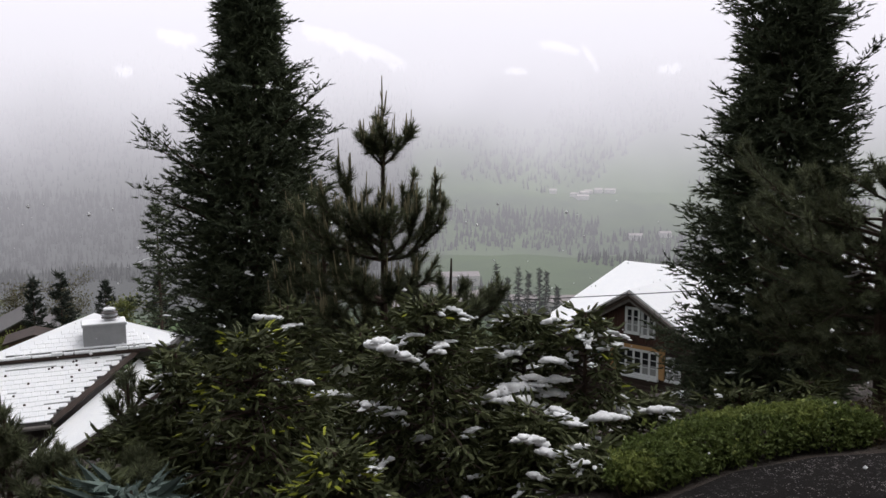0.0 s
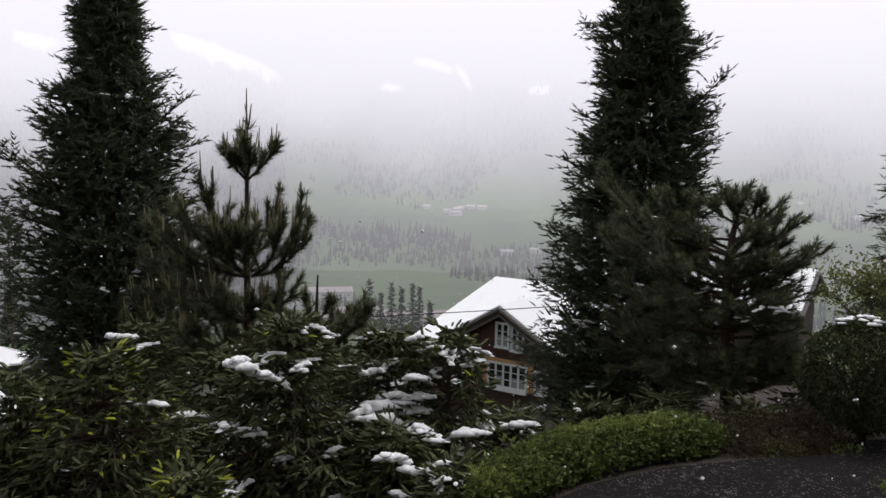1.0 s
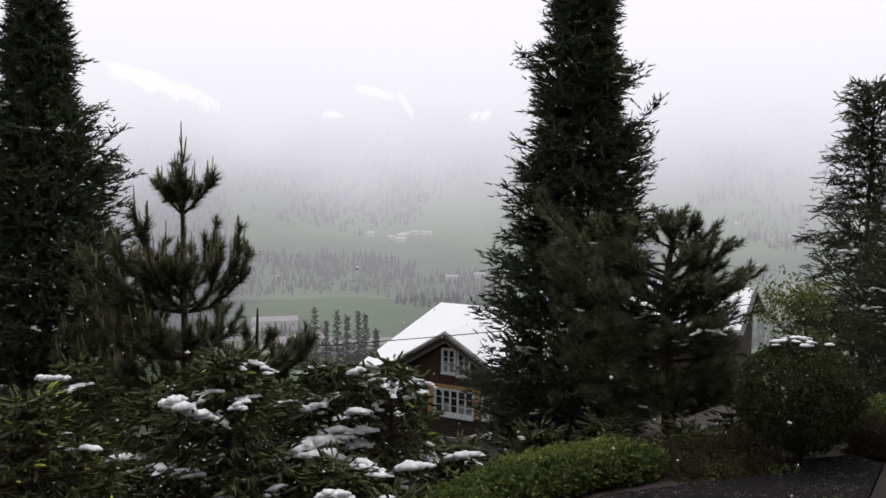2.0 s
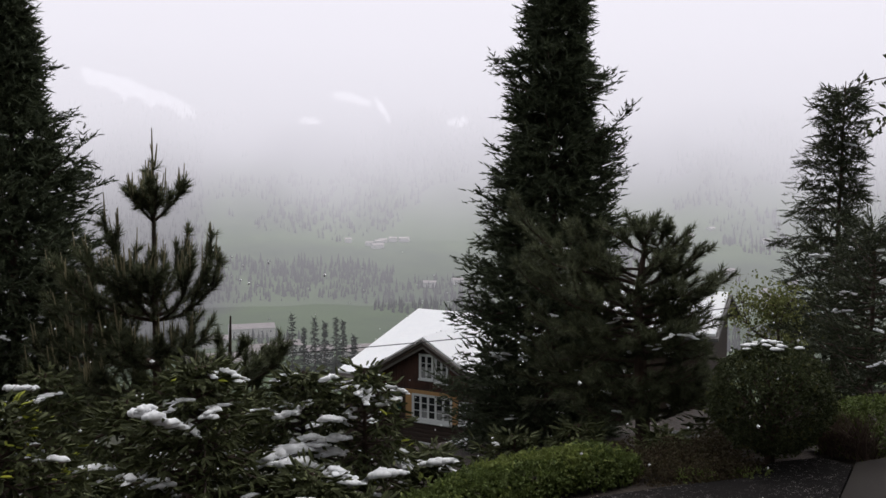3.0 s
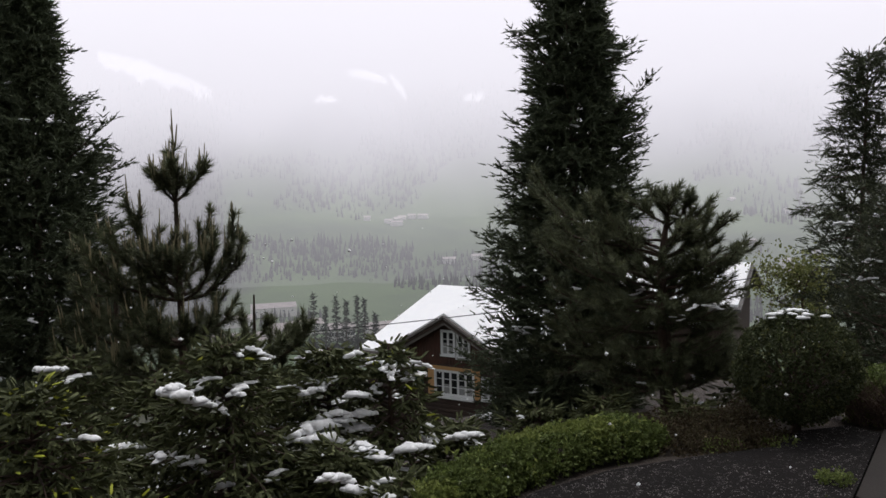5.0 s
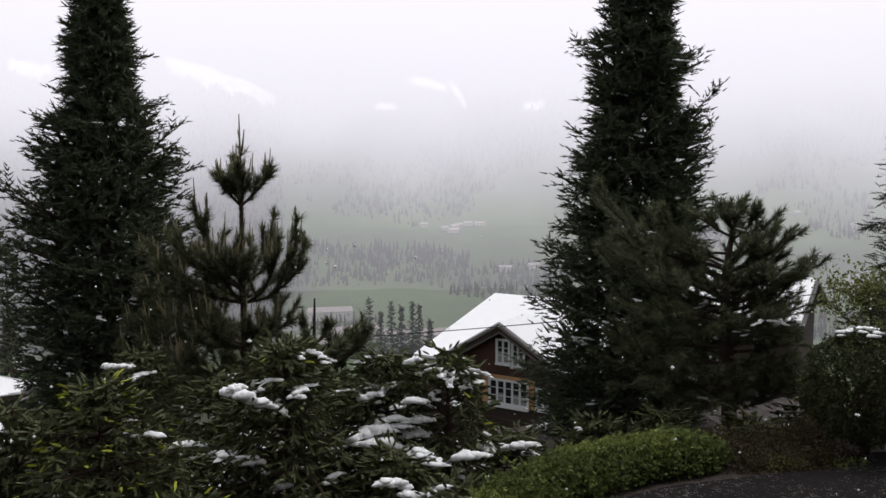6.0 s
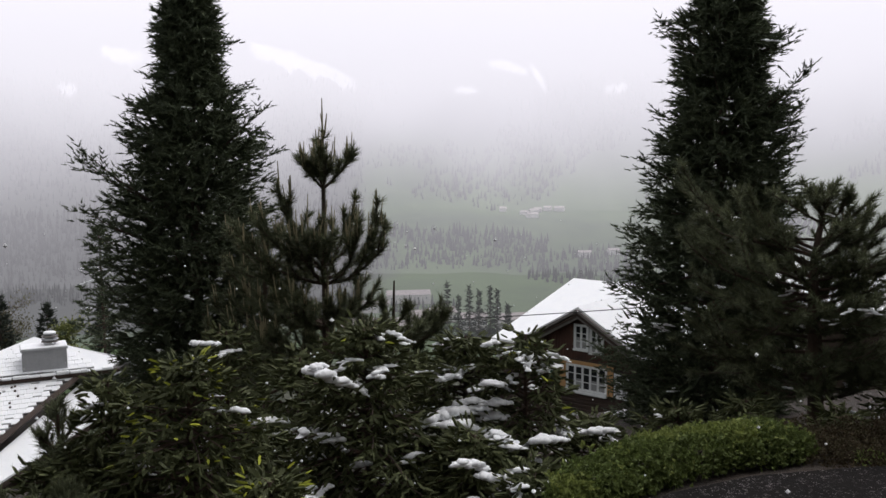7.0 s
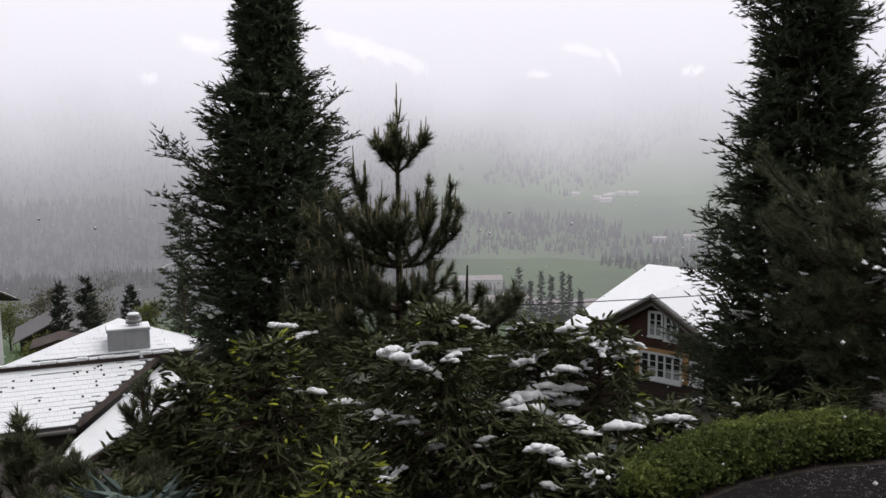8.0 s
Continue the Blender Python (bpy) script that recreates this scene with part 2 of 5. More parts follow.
def sausage(rng, length, radius, needles, needle, width, angle, blunt=False, sides=4):
    """A dense twig tip along +z: a plump spindle of close-set needles with loose ones standing off it."""
    a = np.arange(sides) * 2 * math.pi / sides + rng.random() * 1.5
    ring = lambda r, z: np.stack([r * np.cos(a) * rng.uniform(0.8, 1.2, sides), r * np.sin(a) * rng.uniform(0.8, 1.2, sides), np.full(sides, z) + rng.normal(0, 0.05 * length, sides)], 1)
    rings = [ring(radius * 0.6, 0.0), ring(radius, length * 0.3)] + ([ring(radius * 0.85, length * 0.82)] if blunt else [])
    tip = np.array([0, 0, length])
    out = []
    for lo, hi in zip(rings, rings[1:]):
        for i in range(sides):
            j = (i + 1) % sides
            out += [lo[i], lo[j], hi[j], lo[i], hi[j], hi[i]]
    for i in range(sides):
        out += [rings[-1][i], rings[-1][(i + 1) % sides], tip]
    return np.concatenate([np.array(out), shoot(rng, needles, length * 1.02, needle, width, angle)])


def leaf_cluster(rng, n, size, spread):
    """A few folded leaves round a point, facing outwards along +z."""
    out = []
    for _ in range(n):
        d = rng.normal(0, 1, 3)
        d[2] = abs(d[2]) * 0.8
        d /= np.linalg.norm(d)
        side = np.cross(d, rng.normal(0, 1, 3))
        side /= np.linalg.norm(side)
        up = np.cross(side, d)
        o = rng.normal(0, spread, 3)
        l, w = size * rng.uniform(0.7, 1.2), size * 0.32
        mid, tip = o + d * l * 0.5, o + d * l
        out += [o, mid + side * w + up * w * 0.4, mid, o, mid, mid - side * w + up * w * 0.4]
        out += [mid, mid + side * w + up * w * 0.4, tip, mid, tip, mid - side * w + up * w * 0.4]
    return np.array(out)


def clothe(rng, pos, way, size, kinds, fresh=None):
    """Place twig tips: positions, directions and sizes. Returns triangles and their freshness."""
    pos, way, size = np.asarray(pos, float), np.asarray(way, float), np.asarray(size, float)
    way = way / (np.linalg.norm(way, axis=1, keepdims=True) + 1e-9)
    fresh = np.zeros(len(pos)) if fresh is None else np.asarray(fresh, float)
    rnd = rng.normal(0, 1, way.shape)
    u = np.cross(way, rnd)
    u /= np.linalg.norm(u, axis=1, keepdims=True) + 1e-9
    v = np.cross(way, u)
    which = rng.integers(0, len(kinds), len(pos))
    tris, fr = [], []
    for k, t in enumerate(kinds):
        m = which == k
        if not m.any():
            continue
        p = (t[None, :, 0:1] * u[m][:, None] + t[None, :, 1:2] * v[m][:, None] + t[None, :, 2:3] * way[m][:, None]) * size[m][:, None, None] + pos[m][:, None]
        tris.append(p.reshape(-1, 3))
        fr.append(np.repeat(fresh[m], len(t)))
    return np.concatenate(tris), np.concatenate(fr)


def ico(level=2):
    bm = bmesh.new()
    bmesh.ops.create_icosphere(bm, subdivisions=level, radius=1.0)
    bm.verts.ensure_lookup_table()
    v = np.array([x.co[:] for x in bm.verts])
    f = np.array([[x.index for x in g.verts] for g in bm.faces])
    bm.free()
    return v, f


ICO_V, ICO_F = ico(2)


def snow_mesh(name, rng, spots, parent, label="fresh snow lying on the branches"):
    """Soft lumps of snow: rows of (x, y, z, length, width, height, heading), merged into one skin of uneven cushions."""
    vs, fs, base = [], [], 0
    for x, y, z, a, b, c, h in spots:
        ph = rng.random(3) * 6
        v = ICO_V.copy()
        wob = 1 + 0.16 * np.sin(v[:, :1] * 4 + ph[0]) + 0.14 * np.sin(v[:, 1:2] * 5 + ph[1]) + 0.1 * np.sin((v[:, :1] + v[:, 1:2]) * 8 + ph[2])
        v = v * wob
        v[:, 2] = np.where(v[:, 2] < 0, v[:, 2] * 0.45, v[:, 2])
        v = v * [a, b, c]
        ch, sh = math.cos(h), math.sin(h)
        v = np.stack([v[:, 0] * ch - v[:, 1] * sh, v[:, 0] * sh + v[:, 1] * ch, v[:, 2]], 1) + [x, y, z]
        vs.append(v)
        fs.append(ICO_F + base)
        base += len(v)
    me = bpy.data.meshes.new(name)
    me.from_pydata(np.concatenate(vs).tolist(), [], np.concatenate(fs).tolist())
    me.polygons.foreach_set("use_smooth", np.ones(len(me.polygons), bool))
    me.materials.append(M_SNOW)
    return tagged(attach(new(name, me), parent, label), kind="stuff")


# ---------------------------------------------------------------- plants


def drift(rng, p, heading, size):
    """A ragged patch of snow: overlapping lumps along a few crooked, drooping twigs."""
    out, p = [], np.array(p, float)
    for _ in range(rng.integers(1, 4)):
        a, q = heading + rng.normal(0, 0.9), p + rng.normal(0, 0.9, 3) * size * [1, 1, 0.25]
        n = rng.integers(3, 8)
        for k in range(n):
            r = size * rng.uniform(0.45, 0.85) * (1 - 0.45 * k / n)
            out.append((q[0], q[1], q[2], r * rng.uniform(1.2, 1.9), r * rng.uniform(0.7, 1.05), r * rng.uniform(0.35, 0.6), a))
            a += rng.normal(0, 0.35)
            q = q + np.array([math.cos(a), math.sin(a), -0.10 - 0.35 * k / n]) * r * 1.15
    return out


def conifer(name, at, height, radius, rng, label, limbs=150, kinds=None, mat=None, trunk=0.09, rise=(0.15, 0.9), curl=0.25, droop=0.25,
            lateral=0.075, step=0.06, size=1.0, fresh=0.0, fresh_top=0.0, snow=0, snow_size=0.05, extra=(), category="tree", low=0.0, group="",
            shape=None, lift=0.12, inner=0.3, taper=0.0, whorl=0.0, fill=0.0, bulk=0, bulk_size=1.0):
    """A spruce or fir: whorled limbs on a tapered trunk, each limb with two ranks of twigs clothed in needles.
    radius(u): reach of the limbs at the share u of the height. extra: limbs of their own (height, heading in degrees, length, rise)."""
    thing = empty(name, at, label, category, group)
    zs = np.linspace(0, height, 14)
    sway = np.cumsum(rng.normal(0, 0.006 * height / 5, (14, 2)), axis=0)
    path = np.column_stack([sway, zs])
    soup("trunk", tube_tris(path, 0.6 * trunk * (1 - zs / height) ** 0.8 + 0.006, 8), M_BARK, thing)
    rows = []
    for i in range(limbs):
        u = low + (1 - low) * ((i + rng.random()) / limbs) ** (1.2 if whorl else 0.9) * 0.985
        if whorl:
            u = min(0.985, max(low, round(u * height / whorl) * whorl / height + rng.normal(0, 0.09) / height))
        az = i * 2.39996 + rng.normal(0, 0.35)
        reach = radius(u) * ((rng.uniform(0.72, 1.05) + 0.22 * noise.noise((2.2 * math.cos(az), 2.2 * math.sin(az), u * height * 1.9 + at[0]))) if whorl else rng.uniform(0.72, 1.12)) * (shape(u, az) if shape else 1)
        rows.append((u * height, az, reach, rise[0] + (rise[1] - rise[0]) * u ** 1.5 + rng.normal(0, 0.2)))
    rows += [(h, radians(a), l, e) for h, a, l, e in extra]
    pos, way, big, young, wood, spots = [], [], [], [], [], []
    for h, az, reach, e in rows:
        if reach < 0.03:
            continue
        out = np.array([math.cos(az), math.sin(az), 0.0])
        side = np.array([-out[1], out[0], 0.0])
        bend = rng.normal(0, 0.12)
        cx, cy = np.interp(h, zs, path[:, 0]), np.interp(h, zs, path[:, 1])
        dr = droop * rng.uniform(0.6, 1.3)

        def along(s):
            return np.array([cx, cy, h]) + out * reach * s + side * bend * reach * s * s + np.array([0, 0, reach * (e * s - dr * s + curl * s * s)])

        ss = np.linspace(0, 1, 5)
        wood.append(tube_tris([along(s) for s in ss], np.linspace(0.006 + 0.013 * reach, 0.003, 5), 4))
        n = max(2, int(reach * (1 - inner) / lateral))
        for k in range(n + 1):
            s = inner + (1 - inner) * (k / n) ** (0.66 if whorl else 1.0)
            p, fwd = along(s), along(min(1, s + 0.05)) - along(s - 0.05)
            fwd /= np.linalg.norm(fwd)
            for sg in (-1, 1):
                ll = reach * 0.50 * (1 - s) ** 0.7 * rng.uniform(0.6, 1.15) + (0.16 if whorl else 0.075) * size * (1 - taper * h / height)
                d = fwd * rng.uniform(0.55, 0.9) + side * sg * rng.uniform(0.6, 0.95) + np.array([0, 0, rng.normal(-0.02, 0.30)])
                d /= np.linalg.norm(d)
                m = max(1, int(ll / step))
                cross = np.cross(d, [0, 0, 1.0])
                for j in range(m + 1):
                    f = j / m
                    q = p + d * ll * f + np.array([0, 0, -0.35 * droop * ll * f * f])
                    young_tip = rng.uniform(0.5, 1.0) if rng.random() < (fresh + 1.6 * fresh_top * (h / height) ** 2.2) * (f > 0.6) * (2.6 if noise.noise((q[0] * 5, q[1] * 5, q[2] * 5 + at[0])) > 0.12 else 0.15) else 0.0
                    if j == m:
                        turns = (d + rng.normal(0, 0.15, 3),)
                    else:
                        turns = tuple(d * 0.75 + cross * g * rng.uniform(0.5, 0.9) + rng.normal(0, 0.17, 3) + [0, 0, lift] for g in (-1, 1))
                    for w in turns:
                        pos.append(q)
                        way.append(w)
                        big.append(size * (1 - taper * h / height) * rng.uniform(0.7, 1.2) * (0.75 if young_tip else 1))
                        young.append(young_tip)
            if fill and s < 0.75:
                pos.append(p + rng.normal(0, 0.03, 3))
                way.append(fwd * 0.7 + side * rng.normal(0, 0.8) + [0, 0, rng.normal(0.1, 0.5)])
                big.append(size * fill * rng.uniform(0.8, 1.2))
                young.append(0.0)
            for g in (-0.9, -0.45, 0.45, 0.9) if k == n and whorl else ():
                pos.append(p - fwd * 0.02)
                way.append(fwd + side * g + [0, 0, rng.normal(0.05, 0.3)])
                big.append(size * rng.uniform(0.9, 1.2))
                young.append(0.0)
            if k == n:
                pos.append(p)
                way.append(fwd + rng.normal(0, 0.15, 3))
                big.append(size * 1.2 * (1 - taper * h / height))
                young.append(0.0)
        if snow and rng.random() < snow / len(rows) and reach > 0.1:
            p = along(rng.uniform(0.72, 1.0)) + side * rng.normal(0, 0.12 * reach)
            spots.append(drift(rng, p + [0, 0, 0.035 * size], az + rng.normal(0, 1.2), snow_size))
    # close-set shoots through the body of the crown, in clumps with gaps towards the rim
    for _ in range(bulk):
        u, az = low + (0.97 - low) * rng.random() ** 1.15, rng.uniform(0, 2 * math.pi)
        rho = math.sqrt(rng.uniform(0.01, 0.92))
        reach = radius(u) * (shape(u, az) if shape else 1)
        out = np.array([math.cos(az), math.sin(az), 0.0])
        h = u * height + reach * (rise[0] + (rise[1] - rise[0]) * u) * rho
        p = np.array([np.interp(h, zs, path[:, 0]), np.interp(h, zs, path[:, 1]), h]) + out * reach * rho
        if rho > 0.5 and noise.noise((p[0] * 3.6, p[1] * 3.6, p[2] * 5.5 + at[0])) < -0.22 + 0.45 * (rho - 0.5):
            continue
        pos.append(p)
        way.append(out * 0.9 + rng.normal(0, 0.42, 3) + [0, 0, 0.22])
        big.append(size * bulk_size * (rng.uniform(2.6, 3.8) if rho < 0.62 else rng.uniform(1.6, 2.1) if rho < 0.8 else rng.uniform(1.0, 1.4)))
        young.append(0.0)
    tagged(soup("branchwork", np.concatenate(wood), M_BARK, thing), kind="stuff")
    t, f = clothe(rng, pos, way, big, kinds, young)
    tagged(soup("crown", t, mat, thing, f), kind="stuff")
    for chain in spots:
        snow_mesh("snow_clump", rng, chain, thing)
    return thing


def bough(rng, a, d, length, rise, n=7, wig=0.08):
    """A bough that starts along d and turns upwards."""
    pts, p, d = [np.array(a, float)], np.array(a, float), np.array(d, float)
    for _ in range(n):
        d = d + np.array([0, 0, rise / n]) + rng.normal(0, wig, 3)
        d /= np.linalg.norm(d)
        p = p + d * length / n
        pts.append(p)
    return np.array(pts)


def pine(name, at, trunk_path, trunk_r, boughs, rng, label, kinds, tufts=0.035, bare=0.35, twigs=3, candle=0.0, fork_rise=0.5, snow=0, tuft_size=1.0, leader=(0.0, 0.0), brush=None):
    """A pine: boughs (height, heading in degrees, length, start rise, turn upwards) with forked ends, long needles and pale candles."""
    thing = empty(name, at, label, "tree")
    path = np.asarray(trunk_path, float)
    soup("trunk", tube_tris(path, trunk_r, 8), M_BARK, thing)
    wood, pos, way, big, tips, spots = [], [], [], [], [], []

    def needles(c, start):
        seg = np.linalg.norm(np.diff(c, axis=0), axis=1).sum()
        k = max(2, int(seg * (1 - start) / tufts))
        for s in np.linspace(start, 1, k):
            x = s * (len(c) - 1)
            i = min(int(x), len(c) - 2)
            p = c[i] + (c[i + 1] - c[i]) * (x - i)
            d = c[i + 1] - c[i]
            pos.append(p)
            way.append(d / np.linalg.norm(d) + rng.normal(0, 0.12, 3))
            big.append(tuft_size * rng.uniform(0.8, 1.15))

    for h, az, length, e, turn in boughs:
        a = radians(az)
        at_h = np.array([np.interp(h, path[:, 2], path[:, i]) for i in range(2)] + [h])
        c = bough(rng, at_h, (math.cos(a), math.sin(a), e), length, turn)
        wood.append(tube_tris(c, np.linspace(0.008 + 0.012 * length, 0.004, len(c)), 5))
        needles(c, bare)
        tips.append((c[-1], c[-1] - c[-2]))
        for j in range(twigs):
            k = rng.integers(2, len(c) - 1)
            d = c[k + 1] - c[k]
            d /= np.linalg.norm(d)
            s = np.cross(d, [0, 0, 1.0]) * rng.choice([-1, 1]) * rng.uniform(0.5, 0.9)
            t = bough(rng, c[k], d * 0.7 + s + [0, 0, 0.15], length * rng.uniform(0.25, 0.5), fork_rise, 5)
            wood.append(tube_tris(t, np.linspace(0.007, 0.004, len(t)), 4))
            needles(t, 0.15)
            tips.append((t[-1], t[-1] - t[-2]))
        if snow and rng.random() < snow / len(boughs):
            spots.append(drift(rng, c[rng.integers(3, len(c))] + [0, 0, 0.03], rng.random() * 6, 0.028))
    if brush:
        for z in np.arange(brush[0], brush[1], 0.035):
            pos.append(np.array([np.interp(z, path[:, 2], path[:, i]) for i in range(2)] + [z]))
            way.append(np.array([0, 0, 1.0]) + rng.normal(0, 0.05, 3))
            big.append(0.85 * tuft_size)
    if leader[1]:
        needles(path[-2:], 0.0)
        for z in np.linspace(path[-4][2], path[-2][2], 9):
            pos.append(np.array([path[-2][0], path[-2][1], z]))
            way.append(np.array([0, 0, 1.0]))
            big.append(0.75 * tuft_size)
        tips.append((path[-1], np.array([0, 0, 1.0])))
    for p, d in tips:
        d = d / np.linalg.norm(d)
        for _ in range(2):
            pos.append(p - d * rng.uniform(0.0, 0.05))
            way.append(d + rng.normal(0, 0.4, 3))
            big.append(tuft_size * rng.uniform(0.9, 1.2))
    tagged(soup("branchwork", np.concatenate(wood), M_BARK, thing), kind="stuff")
    t, f = clothe(rng, pos, way, big, kinds)
    tagged(soup("crown", t, M_PINE, thing, f), kind="stuff")
    if candle:
        sticks = []
        for p, d in tips:
            for k in range(rng.integers(1, 4)):
                dd = np.array([0, 0, 1.0]) + 0.25 * d / np.linalg.norm(d) + rng.normal(0, 0.09, 3)
                l = candle * rng.uniform(0.3, 1.0)
                q = p + rng.normal(0, 0.008, 3)
                sticks.append(tube_tris([q, q + dd * l * 0.5, q + dd * l], [0.0055, 0.005, 0.003], 5))
        if leader[1]:
            for k, l in enumerate((leader[0], leader[0] * 0.62, leader[0] * 0.6)):
                q = path[-1] + [0.014 * (k - 1) if k else 0, 0.01 * k, 0]
                q2 = q + [(-0.02, 0.0, 0.02)[k] if k else 0, 0, l]
                sticks.append(tube_tris([q, (q + q2) / 2, q2], [0.008, 0.0072, 0.0035], 6))
        for stick in sticks:
            soup("candle", stick, M_CANDLE, thing)
    for chain in spots:
        snow_mesh("snow_clump", rng, chain, thing)
    return thing


def leaf_mass(name, at, label, category, points, normals, rng, mat, leaf, stems=None, fresh=None, n=5, spread=0.02, group="", snow=()):
    """A shrub of many small leaves on fine stems."""
    thing = empty(name, at, label, category, group)
    kinds = [leaf_cluster(rng, n, leaf, spread) for _ in range(5)]
    t, f = clothe(rng, points, normals, rng.uniform(0.8, 1.2, len(points)), kinds, fresh)
    tagged(soup("foliage", t, mat, thing, f), kind="stuff")
    if stems is not None:
        tagged(soup("stemwork", stems, M_BARK, thing), kind="stuff")
    if len(snow):
        snow_mesh("snow", rng, snow, thing)
    return thing


R = np.random.default_rng(11)
K_NEAR = [sausage(R, 0.058, 0.0084, 13, 0.0150, 0.0038, 50, True, 3) for _ in range(8)]
K_FIR = [sausage(R, 0.064, 0.0085, 15, 0.023, 0.0056, 58, False, 3) for _ in range(8)]
K_PINE = [shoot(R, 30, 0.05, 0.062, 0.0060, 58) for _ in range(6)]
K_PINE_S = [shoot(R, 24, 0.05, 0.054, 0.0062, 58) for _ in range(6)]
K_CYP = [shoot(R, 15, 0.17, 0.06, 0.017, 50, 0.5) for _ in range(5)]
K_FAR = [sausage(R, 0.62, 0.10, 8, 0.30, 0.09, 62) for _ in range(5)]


# ---------------------------------------------------------------- ground
EDGE_X, EDGE_Y = [-30, -6, 0, 1.07, 1.46, 2.4, 3.8, 6, 30], [1.5, 2.4, 3.0, 3.95, 4.25, 4.6, 4.8, 5.2, 9]
FALL_D = [-60, -10, 0, 0.6, 5, 12, 20, 33, 55, 230, 640, 860, 1000, 1200, 1400, 1600, 2000, 4500]
FALL_Z = [9, 0, 0, -0.10, -1.15, -4.6, -9.0, -13.4, -16.5, -48, -117, -119, -104, -72, 40, 200, 600, 1700]


def ground_z(x, y):
    r = math.hypot(x, y)
    d = y - np.interp(x, EDGE_X, EDGE_Y)
    if r > 30:
        ang = math.atan2(x, y)
        d = r if abs(ang) < 1.3 else r * max(-0.05, math.cos(ang) / math.cos(1.3) * 1.0)
    z = float(np.interp(d, FALL_D, FALL_Z))
    if x < -12 and y > 20:
        k = min(1.0, (-12 - x) / 5) * min(1.0, (y - 20) / 6) * min(1.0, max(0.0, (200 - r) / 70))
        z += k * (float(np.interp(r, [20, 34, 48, 60, 75, 120, 200], [-9, -10.2, -11.2, -12.3, -14, -23, -42])) - z)
    if r > 14:
        z += min(1.0, (r - 14) / 80) * (0.012 * min(r, 250) * noise.noise((x * 0.02, y * 0.02, 3.1)) + 0.016 * min(r, 400) * noise.noise((x * 0.004, y * 0.004, 7.7)))
    if r < 40 and d > 0.3:
        z += 0.05 * noise.noise((x * 1.3, y * 1.3, 0))
    return z


def make_ground():
    rings = np.concatenate([np.linspace(0.4, 12, 34), np.geomspace(12.6, 4600, 110)])
    turns = np.concatenate([np.arange(-48, 48, 0.8), np.arange(48, 312, 4.0)])
    verts, faces = [(0, 0, -0.02)], []
    for r in rings:
        for a in turns:
            x, y = r * math.sin(radians(a)), r * math.cos(radians(a))
            verts.append((x, y, ground_z(x, y) - 0.02))
    n = len(turns)
    for j in range(n):
        faces.append((0, 1 + j, 1 + (j + 1) % n))
    for i in range(len(rings) - 1):
        for j in range(n):
            a, b = 1 + i * n + j, 1 + i * n + (j + 1) % n
            faces.append((a, a + n, b + n, b))
    me = bpy.data.meshes.new("ground")
    me.from_pydata(verts, [], faces)
    me.polygons.foreach_set("use_smooth", np.ones(len(me.polygons), bool))
    me.materials.append(M_MEADOW)
    me.materials.append(M_SOIL)
    slots = np.zeros(len(me.polygons), np.int32)
    for p in me.polygons:
        c = p.center
        if c.x * c.x + c.y * c.y < 144:
            slots[p.index] = 1
    me.polygons.foreach_set("material_index", slots)
    return tagged(new("ground", me), "sloping soil and wet green meadow falling to the valley", "ground", kind="structure")


make_ground()

drive = [(-9, -8), (9, -8), (9, 3.0), (3.05, 3.0), (2.95, 3.75), (3.10, 3.90), (3.80, 4.62), (3.70, 4.80), (3.34, 4.78), (3.05, 4.56), (2.5, 4.52), (1.95, 4.44), (1.46, 4.24), (1.05, 3.92), (0.5, 3.35), (-2, 2.6), (-9, 2.0)]
tagged(part("driveway", slab([(x, y, 0.012) for x, y in drive], 0.06), M_ASPHALT), "dark worn asphalt with pale stone chips and hail", "driveway", kind="structure")
tagged(part("pavement", slab([(3.115, 3.895, 0.03), (3.815, 4.61, 0.03), (4.3, 4.7, 0.03), (9, 5.0, 0.03), (9, 3.0, 0.03), (3.06, 3.0, 0.03), (2.965, 3.74, 0.03)], 0.10), M_CONCRETE), "damp brown-grey concrete slab beside the asphalt", "pavement", kind="structure")

# invented wall behind the camera, out of view: darkens near plants and asphalt
bm = boxed(-14, 14, -3.6, -3.3, -0.2, 7.0)
tagged(part("sky_blocking_wall", bm, M_TIMBER), "unseen dark wall added behind the drive to block skylight", "wall", kind="structure")

# ---------------------------------------------------------------- mist and cloud, as glowing sheets


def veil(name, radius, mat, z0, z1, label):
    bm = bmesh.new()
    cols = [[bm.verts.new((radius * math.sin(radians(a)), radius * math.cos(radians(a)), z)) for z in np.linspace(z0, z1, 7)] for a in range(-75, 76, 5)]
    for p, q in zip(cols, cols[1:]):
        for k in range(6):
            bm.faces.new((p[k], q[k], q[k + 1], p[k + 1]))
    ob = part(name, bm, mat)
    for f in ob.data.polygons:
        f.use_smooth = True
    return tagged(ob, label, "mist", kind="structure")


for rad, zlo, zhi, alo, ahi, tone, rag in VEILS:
    veil("haze_glow_sheet", rad, mist("glowing_haze", zlo, zhi, alo, ahi, tone, rag), -180, 1400, "glowing see-through sheet standing in for grey haze over the valley")

# ---------------------------------------------------------------- far slopes


